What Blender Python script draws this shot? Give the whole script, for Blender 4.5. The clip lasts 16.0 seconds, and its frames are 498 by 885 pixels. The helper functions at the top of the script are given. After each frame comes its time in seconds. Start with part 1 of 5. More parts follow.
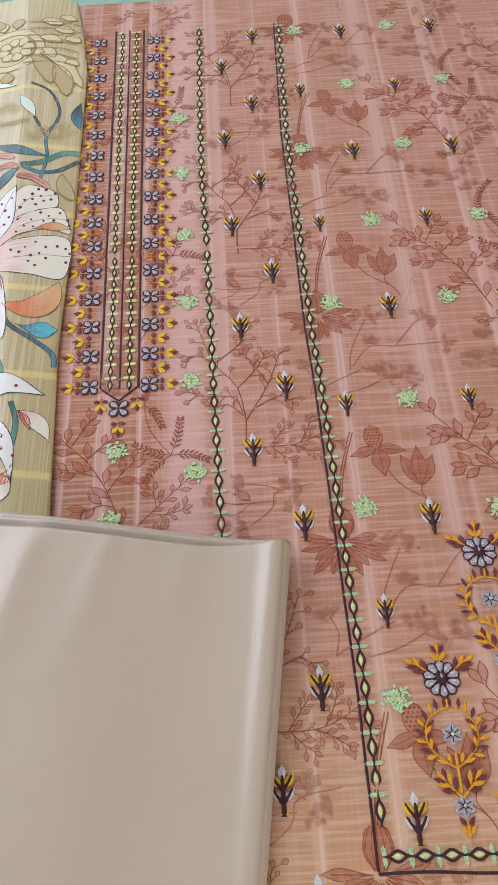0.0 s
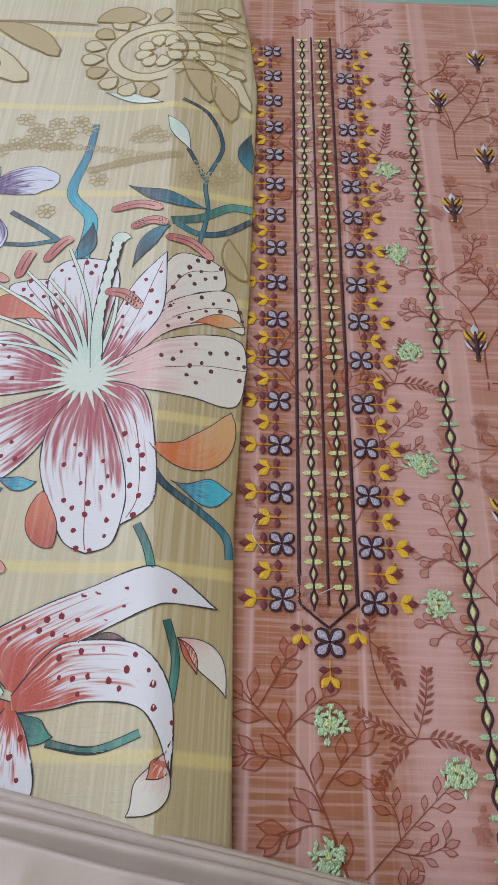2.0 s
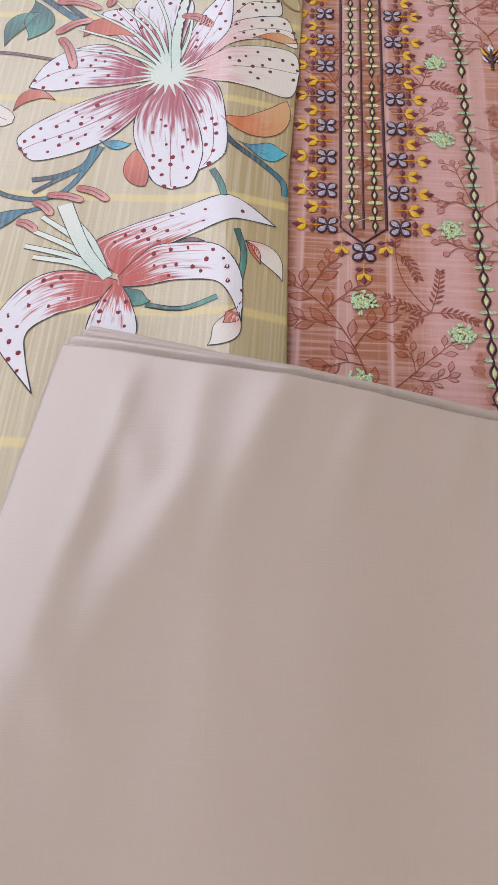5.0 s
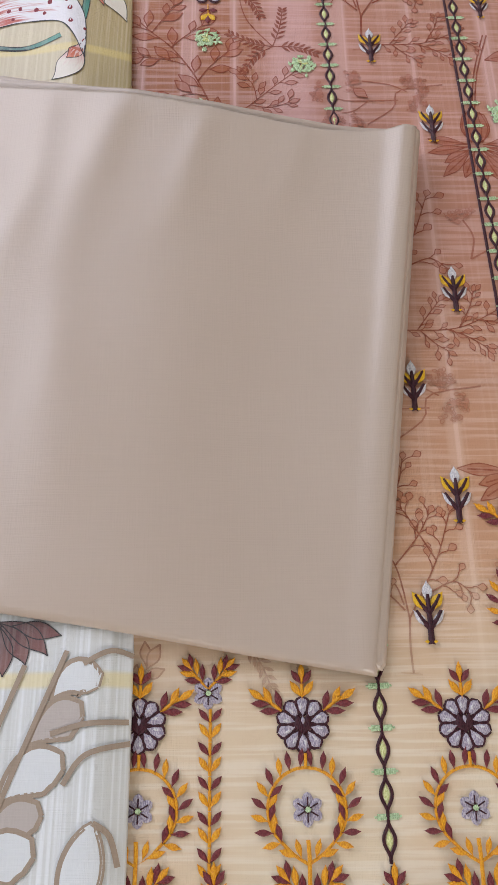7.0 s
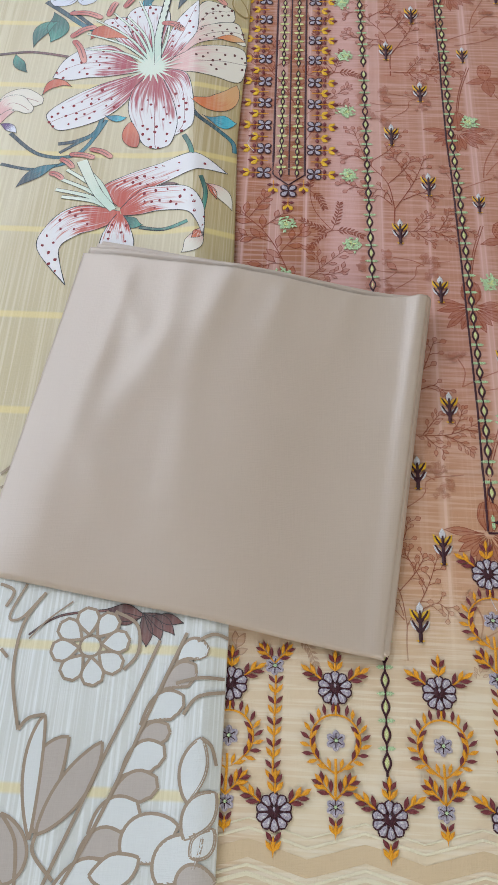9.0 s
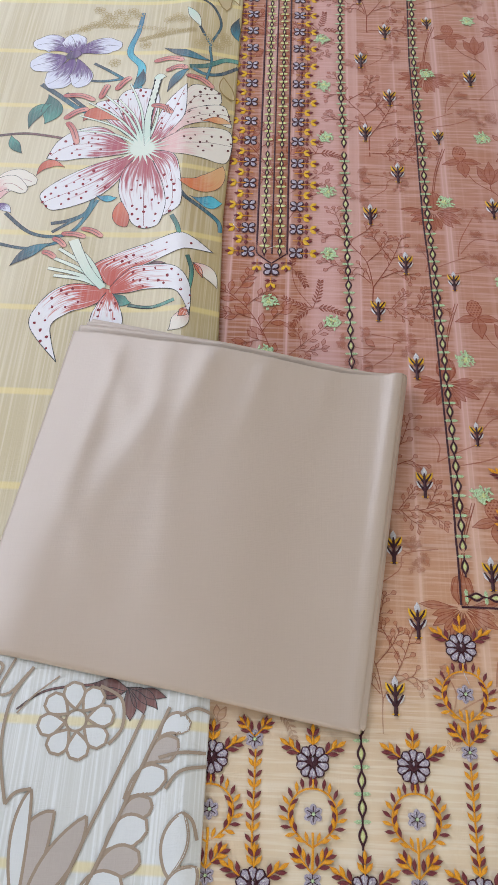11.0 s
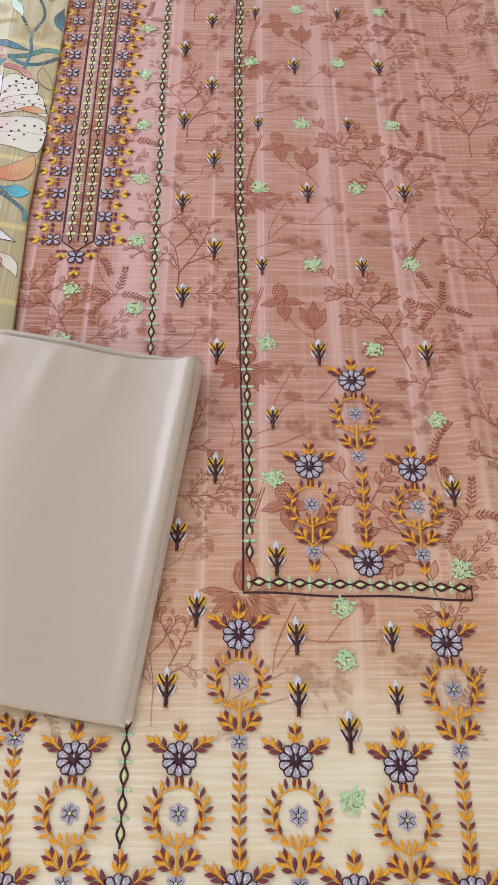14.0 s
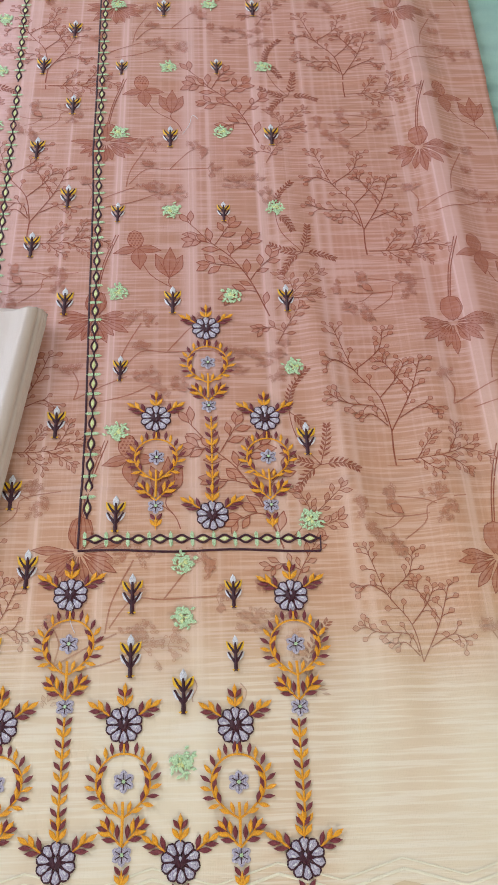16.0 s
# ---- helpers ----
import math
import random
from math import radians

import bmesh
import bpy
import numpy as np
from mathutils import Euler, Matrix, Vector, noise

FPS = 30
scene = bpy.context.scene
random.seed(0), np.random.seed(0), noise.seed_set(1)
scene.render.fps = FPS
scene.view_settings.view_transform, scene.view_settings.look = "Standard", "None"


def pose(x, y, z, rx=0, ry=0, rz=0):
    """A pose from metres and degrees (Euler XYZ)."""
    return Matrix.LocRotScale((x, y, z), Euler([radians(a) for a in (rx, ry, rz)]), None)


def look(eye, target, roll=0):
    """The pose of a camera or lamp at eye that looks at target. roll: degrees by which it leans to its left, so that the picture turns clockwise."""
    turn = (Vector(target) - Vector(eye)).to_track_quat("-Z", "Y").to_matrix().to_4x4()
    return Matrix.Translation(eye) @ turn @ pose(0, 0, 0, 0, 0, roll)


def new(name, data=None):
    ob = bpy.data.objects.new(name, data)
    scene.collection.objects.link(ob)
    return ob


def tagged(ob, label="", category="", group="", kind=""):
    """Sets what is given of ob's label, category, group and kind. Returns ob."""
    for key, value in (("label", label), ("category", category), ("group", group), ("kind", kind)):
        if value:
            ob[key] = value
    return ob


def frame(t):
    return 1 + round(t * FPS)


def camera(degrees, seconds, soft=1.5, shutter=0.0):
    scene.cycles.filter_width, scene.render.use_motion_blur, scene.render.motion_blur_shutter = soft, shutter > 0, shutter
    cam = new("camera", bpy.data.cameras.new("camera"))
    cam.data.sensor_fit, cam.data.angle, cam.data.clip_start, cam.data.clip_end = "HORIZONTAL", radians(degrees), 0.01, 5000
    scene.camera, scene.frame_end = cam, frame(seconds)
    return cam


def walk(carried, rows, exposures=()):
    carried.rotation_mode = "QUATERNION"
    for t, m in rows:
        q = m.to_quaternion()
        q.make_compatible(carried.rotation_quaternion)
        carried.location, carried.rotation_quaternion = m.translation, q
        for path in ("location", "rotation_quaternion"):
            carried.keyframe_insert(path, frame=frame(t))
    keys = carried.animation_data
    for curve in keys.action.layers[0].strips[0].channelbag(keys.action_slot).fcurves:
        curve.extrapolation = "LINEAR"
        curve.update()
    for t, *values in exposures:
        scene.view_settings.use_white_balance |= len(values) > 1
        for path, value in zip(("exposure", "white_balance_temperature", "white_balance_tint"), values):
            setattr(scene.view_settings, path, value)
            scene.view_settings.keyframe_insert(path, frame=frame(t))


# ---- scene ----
cam = camera(32.1, 16.0, 1.1)
PATH = [
    (0, (0.059, 0.058, 0.56), (0.053, 1.163, -1.106), -3.5),
    (0.5, (-0.024, 0.155, 0.51), (-0.017, 1.224, -1.181), -0.3),
    (1, (-0.065, 0.251, 0.46), (-0.062, 1.339, -1.218), 1.7),
    (1.5, (-0.074, 0.293, 0.446), (-0.064, 1.397, -1.222), 2.3),
    (2, (-0.091, 0.312, 0.433), (-0.094, 1.393, -1.25), 2.1),
    (2.5, (-0.117, 0.314, 0.432), (-0.129, 1.384, -1.258), 2.9),
    (3, (-0.136, 0.304, 0.442), (-0.15, 1.362, -1.254), 3.2),
    (3.2, (-0.143, 0.284, 0.456), (-0.166, 1.344, -1.24), 2.8),
    (5.3, (-0.085, 0.053, 0.423), (-0.152, 0.994, -1.34), -0.5),
    (5.5, (-0.079, 0.042, 0.413), (-0.088, 0.927, -1.38), 1.9),
    (6, (-0.061, 0.01, 0.393), (-0.027, 0.833, -1.429), 2.8),
    (6.5, (-0.05, -0.007, 0.391), (-0.001, 0.78, -1.448), 3.3),
    (7, (-0.032, -0.042, 0.41), (0.013, 0.769, -1.417), 2.8),
    (7.5, (-0.041, -0.071, 0.467), (-0.043, 0.704, -1.376), -0.0),
    (8, (-0.067, -0.1, 0.544), (-0.082, 0.718, -1.281), 0.9),
    (8.5, (-0.063, -0.121, 0.6), (-0.112, 0.753, -1.199), -0.2),
    (9, (-0.05, -0.135, 0.624), (-0.106, 0.797, -1.144), -0.6),
    (9.5, (-0.043, -0.133, 0.64), (-0.101, 0.83, -1.112), -0.5),
    (11.8, (-0.036, -0.112, 0.668), (-0.08, 0.909, -1.051), -0.2),
    (12, (-0.033, -0.115, 0.663), (-0.075, 0.913, -1.052), -0.3),
    (12.5, (-0.002, -0.117, 0.655), (-0.023, 0.916, -1.058), -0.2),
    (13, (0.037, -0.118, 0.656), (0.043, 0.914, -1.057), 1.1),
    (13.5, (0.074, -0.117, 0.646), (0.093, 0.911, -1.07), 1.9),
    (14, (0.11, -0.123, 0.634), (0.146, 0.91, -1.078), 2.3),
    (14.5, (0.147, -0.135, 0.618), (0.211, 0.899, -1.093), 2.6),
    (15, (0.179, -0.138, 0.603), (0.263, 0.897, -1.107), 2.6),
    (15.5, (0.213, -0.135, 0.591), (0.298, 0.891, -1.123), 2.2),
    (16, (0.217, -0.13, 0.589), (0.306, 0.874, -1.139), 3.1),
]
walk(cam, [(t, look(eye, target, roll)) for t, eye, target, roll in PATH],
     [(0.0, 0.02, 6500, 8), (0.5, -0.1, 6350, 8), (3.0, -0.38, 6200, 12), (5.5, -0.08, 6500, 18), (7.0, -0.1, 6500, 14), (8.0, -0.16, 6450, 6), (9.0, -0.15, 6300, 6), (12.5, -0.02, 6400, 13), (14.0, 0.12, 6350, 10), (16.0, 0.16, 6200, 8)])

# ---- daylight ----
world = bpy.data.worlds.new("world")
scene.world = world
world.use_nodes = True
wn = world.node_tree
sky = wn.nodes.new("ShaderNodeTexSky")
sky.sky_type, sky.sun_disc = "NISHITA", False
sky.sun_elevation, sky.sun_rotation = radians(38), radians(-35)
wn.links.new(sky.outputs[0], wn.nodes["Background"].inputs[0])
wn.nodes["Background"].inputs[1].default_value = 0.1


def area_lamp(name, at, target, sx, sy, watts, colour):
    data = bpy.data.lights.new(name, "AREA")
    data.shape, data.size, data.size_y, data.energy, data.color = "RECTANGLE", sx, sy, watts, colour
    ob = new(name, data)
    ob.matrix_world = look(at, target)
    return ob


# skylight that enters by two unseen window openings, placed to give the cloth sheen
area_lamp("window_light_far", (-0.95, 1.92, 1.4), (-0.5, 0.2, 0.2), 1.5, 1.9, 17, (0.78, 0.84, 1.0))
area_lamp("window_light_side", (-1.92, 1.0, 1.4), (0.0, 0.3, 0.0), 1.7, 1.9, 31, (0.84, 0.89, 1.0))
# warm fill lamp, added behind the camera to brighten the near cloth
area_lamp("warm_fill_near", (0.9, -2.15, 0.95), (0.25, -0.1, 0.0), 1.5, 1.2, 36, (1.0, 0.95, 0.88))


# ---- materials ----
class Nodes:
    """Short hand for a material's node tree."""

    def __init__(self, name, rough=0.7, sheen=0.0, spec=0.3):
        self.m = bpy.data.materials.new(name)
        self.m.use_nodes = True
        self.t = self.m.node_tree
        self.b = self.t.nodes["Principled BSDF"]
        self.b.inputs["Roughness"].default_value = rough
        self.b.inputs["Specular IOR Level"].default_value = spec
        self.b.inputs["Sheen Weight"].default_value = sheen
        self.b.inputs["Sheen Roughness"].default_value = 0.4
        self.pos = self.add("ShaderNodeNewGeometry").outputs["Position"]

    def add(self, kind):
        return self.t.nodes.new(kind)

    def put(self, value, socket):
        if isinstance(value, (int, float)):
            socket.default_value = value
        elif isinstance(value, tuple):
            socket.default_value = (*value, 1) if len(value) == 3 and socket.type == "RGBA" else value
        else:
            self.t.links.new(value, socket)

    def math(self, op, a, b=0.0, c=0.0, clamp=False):
        n = self.add("ShaderNodeMath")
        n.operation, n.use_clamp = op, clamp
        for v, s in zip((a, b, c), n.inputs):
            self.put(v, s)
        return n.outputs[0]

    def scaled(self, x, y, z=1.0, vec=None):
        n = self.add("ShaderNodeVectorMath")
        n.operation = "MULTIPLY"
        self.put(vec or self.pos, n.inputs[0])
        n.inputs[1].default_value = (x, y, z)
        return n.outputs[0]

    def noise(self, x, y, z=1.0, detail=2.0, rough=0.5):
        n = self.add("ShaderNodeTexNoise")
        n.inputs["Scale"].default_value, n.inputs["Detail"].default_value, n.inputs["Roughness"].default_value = 1.0, detail, rough
        self.put(self.scaled(x, y, z), n.inputs["Vector"])
        return n.outputs["Fac"]

    def ramp(self, fac, lo, hi, a=0.0, b=1.0):
        n = self.add("ShaderNodeMapRange")
        n.interpolation_type = "SMOOTHSTEP"
        for v, s in zip((fac, lo, hi, a, b), n.inputs):
            self.put(v, s)
        return n.outputs[0]

    def mix(self, fac, a, b, kind="MIX"):
        n = self.add("ShaderNodeMix")
        n.data_type, n.blend_type = "RGBA", kind
        self.put(fac, n.inputs[0])
        self.put(a, n.inputs[6])
        self.put(b, n.inputs[7])
        return n.outputs[2]

    def axis(self, i):
        n = self.add("ShaderNodeSeparateXYZ")
        self.put(self.pos, n.inputs[0])
        return n.outputs[i]

    def attr(self, name):
        n = self.add("ShaderNodeAttribute")
        n.attribute_name = name
        return n.outputs["Fac"]

    def bump(self, height, strength, distance):
        n = self.add("ShaderNodeBump")
        n.inputs["Strength"].default_value, n.inputs["Distance"].default_value = strength, distance
        self.put(height, n.inputs["Height"])
        self.t.links.new(n.outputs[0], self.b.inputs["Normal"])

    def colour(self, value):
        self.put(value, self.b.inputs["Base Color"])
        return self.m


def weave(n, amount=0.5, k=1.0):
    """Crossed yarns with slubs, as height."""
    a = n.noise(2600 * k, 60 * k, 1, 1)
    b = n.noise(60 * k, 2600 * k, 1, 1)
    n.bump(n.math("ADD", a, b), amount, 0.0004)
    return a, b


def shirt_ground(n):
    """Rose cloth with pale warp bands and short weft slubs, fading to cream at the hem."""
    x, y = n.axis(0), n.axis(1)
    band = n.ramp(n.noise(42, 0.15, 1, 2), 0.5, 0.62)
    fine = n.ramp(n.noise(260, 0.3, 1, 1), 0.52, 0.66)
    slub = n.ramp(n.noise(13, 330, 1, 2, 0.6), 0.44, 0.62)
    cloud = n.noise(5, 4, 1, 2)
    base = n.mix(n.ramp(cloud, 0.35, 0.65), (0.475, 0.222, 0.142), (0.505, 0.228, 0.158))
    base = n.mix(n.ramp(n.math("ADD", x, n.math("MULTIPLY", n.math("SUBTRACT", n.noise(14, 3, 1, 2), 0.5), 0.03)), 0.002, -0.028), base, (0.40, 0.148, 0.068))
    warm = n.ramp(y, 0.36, 0.05)
    base = n.mix(warm, base, (0.58, 0.315, 0.18))
    pale = n.mix(warm, (0.74, 0.47, 0.43), (0.80, 0.57, 0.43))
    weft = n.math("MULTIPLY", slub, n.math("SUBTRACT", 0.75, n.math("MULTIPLY", band, 0.55)))
    c = n.mix(n.math("MULTIPLY", band, 0.5), base, pale)
    c = n.mix(n.math("MULTIPLY", fine, n.math("ADD", 0.12, n.math("MULTIPLY", band, 0.42))), c, pale)
    c = n.mix(n.math("MULTIPLY", weft, 0.52), c, pale)
    # pale rosy band beside the neck panel: sheen put into the cloth colour
    rosy_sheen = n.math("MULTIPLY", n.ramp(x, -0.014, 0.002), n.ramp(x, 0.030, 0.014))
    c = n.mix(n.math("MULTIPLY", rosy_sheen, n.math("MULTIPLY", n.ramp(y, 0.10, 0.40), 0.55)), c, (0.74, 0.45, 0.43))
    edge = n.math("ADD", y, n.math("MULTIPLY", n.math("SUBTRACT", n.noise(9, 7, 1, 2), 0.5), 0.08))
    hem = n.ramp(edge, 0.095, -0.01)
    cream = n.mix(n.math("MULTIPLY", slub, 0.5), n.mix(n.ramp(n.noise(9, 2.5, 1, 3), 0.38, 0.62), (0.70, 0.52, 0.34), (0.78, 0.65, 0.46)), (0.86, 0.77, 0.63))
    return n.mix(hem, c, cream), hem


def shirt_cloth():
    n = Nodes("rose slub lawn", 0.42, 0.0, 0.42)
    weave(n, 0.35)
    return n.colour(shirt_ground(n)[0])


def shirt_print(name, tint, strength):
    """Printed dye on the shirt cloth: the ground shows through and the print thins towards the hem."""
    n = Nodes(name, 0.5, 0.0, 0.25)
    ground, hem = shirt_ground(n)
    weave(n, 0.35)
    worn = n.ramp(n.noise(220, 220, 1, 2), 0.3, 0.75, 0.75, 1.0)
    fac = n.math("MULTIPLY", worn, n.math("SUBTRACT", strength, n.math("MULTIPLY", hem, strength * 0.6)))
    return n.colour(n.mix(fac, ground, tint))


def plain_cloth(name, a, b, rough=0.55, sheen=0.0, grain=0.4, k=1.0, cloud=4.0, spec=0.3):
    """Woven cloth whose colour wanders between a and b, with fine yarns."""
    n = Nodes(name, rough, sheen, spec)
    ya, yb = weave(n, grain, k)
    f = n.math("ADD", n.math("MULTIPLY", n.noise(cloud, cloud, 1, 2), 0.6), n.math("MULTIPLY", n.math("ADD", ya, yb), 0.2))
    return n.colour(n.mix(n.ramp(f, 0.3, 0.7), a, b))


def thread(name, a, b, rough=0.45, sheen=0.0, metal=0.0):
    """Embroidery floss: fine parallel strands in two shades."""
    n = Nodes(name, rough, sheen, 0.4)
    s = n.noise(2400, 900, 500, 2)
    n.bump(s, 0.8, 0.0006)
    n.b.inputs["Metallic"].default_value = metal
    return n.colour(n.mix(n.ramp(s, 0.35, 0.65), a, b))


SHIRT = shirt_cloth()
PRINT = shirt_print("rust printed line", (0.25, 0.042, 0.014), 0.92)
PRINT_FILL = shirt_print("rust printed fill", (0.36, 0.070, 0.022), 0.46)
PRINT_DENSE = shirt_print("rust printed dense fill", (0.31, 0.058, 0.020), 0.62)
FAINT_PRINT = shirt_print("faint rust print", (0.34, 0.08, 0.035), 0.42)
TROUSER = plain_cloth("beige trouser cotton", (0.505, 0.404, 0.325), (0.545, 0.439, 0.36), 0.28, 0.0, 0.25, 0.6, 6.0, 0.8)
SHEET = plain_cloth("mint bedsheet", (0.28, 0.44, 0.37), (0.40, 0.56, 0.48), 0.6)
PLASTER = plain_cloth("painted wall plaster", (0.74, 0.72, 0.68), (0.79, 0.77, 0.73), 0.85, 0, 0.2, 0.05)
FLOOR = plain_cloth("stone floor", (0.30, 0.26, 0.22), (0.38, 0.33, 0.28), 0.5, 0, 0.1, 0.05)


# ---- building tools ----
def lerp_table(table, y):
    """Straight-line interpolation of (y, x) rows that run downwards in y."""
    if y >= table[0][0]:
        return table[0][1]
    for (y0, x0), (y1, x1) in zip(table, table[1:]):
        if y >= y1:
            return x0 + (x1 - x0) * (y - y0) / (y1 - y0)
    return table[-1][1]


def gauss(d, w):
    return math.exp(-(d / w) ** 2)


def shirt_z(x, y):
    """Height of the shirt cloth: fold creases from its packing, and soft swags at its loose side."""
    z = 0.0
    for yc, a in ((0.965, 0.0014), (0.642, 0.0026), (0.175, -0.0024), (0.042, 0.0012)):
        yc += 0.004 * math.sin(3 * x)
        z += a * 0.45 * (math.exp(-abs(y - yc) / 0.007) + math.tanh((y - yc) / 0.004) * math.exp(-abs(y - yc) / 0.03))
    z += 0.0006 * noise.noise((x * 9, y * 7, 0.3)) + 0.0004 * noise.noise((x * 30, y * 14, 4.0))
    low = min(1.0, max(0.0, (0.12 - y) / 0.1))
    z += low * (0.0012 * noise.noise((x * 20 + y * 8, y * 26, 9.0)) + 0.0005 * noise.noise((x * 60, y * 40, 3.0)))
    side = min(1.0, max(0.0, (x - 0.27) / 0.1))
    z += side * 0.011 * gauss(x - (0.345 - 0.12 * y), 0.014) * min(1, max(0, (y + 0.05) / 0.3 if y < 0.25 else (0.75 - y) / 0.2))
    z += side * 0.009 * gauss(x - (0.455 - 0.02 * y), 0.02)
    z += side * 0.007 * gauss(x - 0.40, 0.022) * (0.5 + 0.5 * math.sin(y * 9))
    return max(z, -0.0015)


DUP_RIGHT = ((1.07, -0.118), (0.99, -0.105), (0.92, -0.097), (0.70, -0.096), (0.53, -0.099), (0.37, -0.093), (0.03, -0.077), (-0.35, -0.074))
DUP_RIDGE = ((1.07, -0.172), (0.90, -0.160), (0.667, -0.150), (0.50, -0.140), (0.41, -0.131), (0.04, -0.094), (-0.13, -0.088), (-0.35, -0.086))


def dup_z(x, y):
    """Height of the dupatta: a pressed ridge near its folded edge, then a slope down to the shirt."""
    r, e = lerp_table(DUP_RIDGE, y), lerp_table(DUP_RIGHT, y)
    high = 0.0050 + 0.0030 * min(1.0, max(0.0, (y - 0.05) / 0.2))
    if x > r:
        z = 0.0028 + (high + 0.0027) * ((e - r) - (math.hypot(x - r, 0.006) - 0.006)) / (e - r)
    else:
        z = 0.0055 + high * math.exp(-(math.hypot(r - x, 0.006) - 0.006) / 0.026)
    z += 0.0008 * noise.noise((x * 12, y * 5, 7.0))
    z += 0.0009 * math.exp(-abs(y - 0.402) / 0.004)
    return z


def mesh_object(name, verts, faces, mats, slots=None, parent=None, label="", smooth=True, attrs=None):
    me = bpy.data.meshes.new(name)
    me.from_pydata(verts, [], faces)
    for m in mats:
        me.materials.append(m)
    if slots:
        me.polygons.foreach_set("material_index", slots)
    if smooth:
        me.polygons.foreach_set("use_smooth", [True] * len(faces))
    for key, values in (attrs or {}).items():
        me.attributes.new(key, "FLOAT", "POINT").data.foreach_set("value", values)
    me.update()
    ob = new(name, me)
    if parent:
        ob.parent = parent
    if label:
        tagged(ob, label)
    return ob


def part(name, bm, material, parent, label=""):
    me = bpy.data.meshes.new(name)
    bm.to_mesh(me)
    bm.free()
    me.materials.append(material)
    me.polygons.foreach_set("use_smooth", [True] * len(me.polygons))
    ob = new(name, me)
    ob.parent = parent
    if label:
        tagged(ob, label)
    return ob


def box(name, x0, x1, y0, y1, z0, z1, material, parent=None):
    bm = bmesh.new()
    bmesh.ops.create_cube(bm, size=1)
    for v in bm.verts:
        v.co = ((x0 + x1) / 2 + v.co.x * (x1 - x0), (y0 + y1) / 2 + v.co.y * (y1 - y0), (z0 + z1) / 2 + v.co.z * (z1 - z0))
    me = bpy.data.meshes.new(name)
    bm.to_mesh(me)
    bm.free()
    me.materials.append(material)
    ob = new(name, me)
    if parent:
        ob.parent = parent
    return ob


def sheet_mesh(name, left, right, y0, y1, nx, ny, height, material, parent, thick=0.0008, label=""):
    """A cloth with edges left(y) and right(y), a top that follows height(x, y), and a thin hem all round."""
    verts, faces = [], []
    for j in range(ny + 1):
        y = y0 + (y1 - y0) * j / ny
        a, b = left(y), right(y)
        for i in range(nx + 1):
            x = a + (b - a) * i / nx
            verts.append((x, y, height(x, y)))
    n = len(verts)
    verts += [(x, y, z - thick) for x, y, z in verts]
    at = lambda i, j: j * (nx + 1) + i
    for j in range(ny):
        for i in range(nx):
            q = (at(i, j), at(i + 1, j), at(i + 1, j + 1), at(i, j + 1))
            faces.append(q)
            faces.append(tuple(k + n for k in reversed(q)))
    rim = [at(i, 0) for i in range(nx + 1)] + [at(nx, j) for j in range(1, ny + 1)] + [at(i, ny) for i in range(nx - 1, -1, -1)] + [at(0, j) for j in range(ny - 1, 0, -1)]
    for a, b in zip(rim, rim[1:] + rim[:1]):
        faces.append((a, a + n, b + n, b))
    return mesh_object(name, verts, faces, [material], None, parent, label)


# ---- the room: unseen, invented to close in the bed and its daylight ----
BED_TOP = -0.006
tagged(box("floor", -2.2, 2.4, -2.2, 2.05, -0.66, -0.6, FLOOR), kind="structure")
tagged(box("ceiling", -2.2, 2.5, -2.3, 2.05, 2.6, 2.7, PLASTER), kind="structure")
# the south wall's opening is added only for the warm fill lamp
tagged(box("wall_east", 2.4, 2.5, -2.3, 2.05, -0.6, 2.6, PLASTER), kind="structure")


def wall_with_opening(name, along_x, at, a0, a1, o0, o1):
    """A 10 cm wall with one window opening, 0.4 to 2.4 m above the bed."""
    bm = bmesh.new()
    for u0, u1, z0, z1 in ((a0, o0, -0.6, 2.6), (o1, a1, -0.6, 2.6), (o0, o1, -0.6, 0.4), (o0, o1, 2.4, 2.6)):
        for v in bmesh.ops.create_cube(bm, size=1)["verts"]:
            u, w, z = (u0 + u1) / 2 + v.co.x * (u1 - u0), at + 0.05 + v.co.y * 0.1, (z0 + z1) / 2 + v.co.z * (z1 - z0)
            v.co = (u, w, z) if along_x else (w, u, z)
    me = bpy.data.meshes.new(name)
    bm.to_mesh(me)
    bm.free()
    me.materials.append(PLASTER)
    return tagged(new(name, me), kind="structure")


wall_with_opening("wall_north", True, 1.95, -2.2, 2.4, -1.75, -0.15)
wall_with_opening("wall_west", False, -2.05, -2.2, 1.95, 0.1, 1.9)
wall_with_opening("wall_south", True, -2.3, -2.2, 2.4, 0.1, 1.7)

# ---- the bed ----
bed = tagged(new("bed"), "low bed covered with a mint green ribbed bedsheet", "bed")
box("mattress", -1.0, 0.95, -0.9, 1.5, -0.6, -0.03, SHEET, bed)


def rib_z(x, y):
    return BED_TOP + 0.0034 * math.sin(2 * math.pi * (y + 0.02 * math.sin(3 * x)) / 0.034) * (0.6 + 0.4 * noise.noise((x * 3, y * 3, 1)))-0.002


sheet_mesh("bedsheet", lambda y: -1.0, lambda y: 0.95, -0.9, 1.5, 60, 420, rib_z, SHEET, bed, 0.02, "mint green ribbed bedsheet")

# ---- the shirt cloth ----
shirt = tagged(new("shirt_fabric"), "rose pink embroidered unstitched shirt cloth spread on the bed", "fabric")


def shirt_right(y):
    return 0.517 + 0.004 * math.sin(9 * y) + (0.02 * max(0, 0.3 - y))


sheet_mesh("cloth", lambda y: -0.30, shirt_right, -0.34, 1.06, 190, 520, shirt_z, SHIRT, shirt)

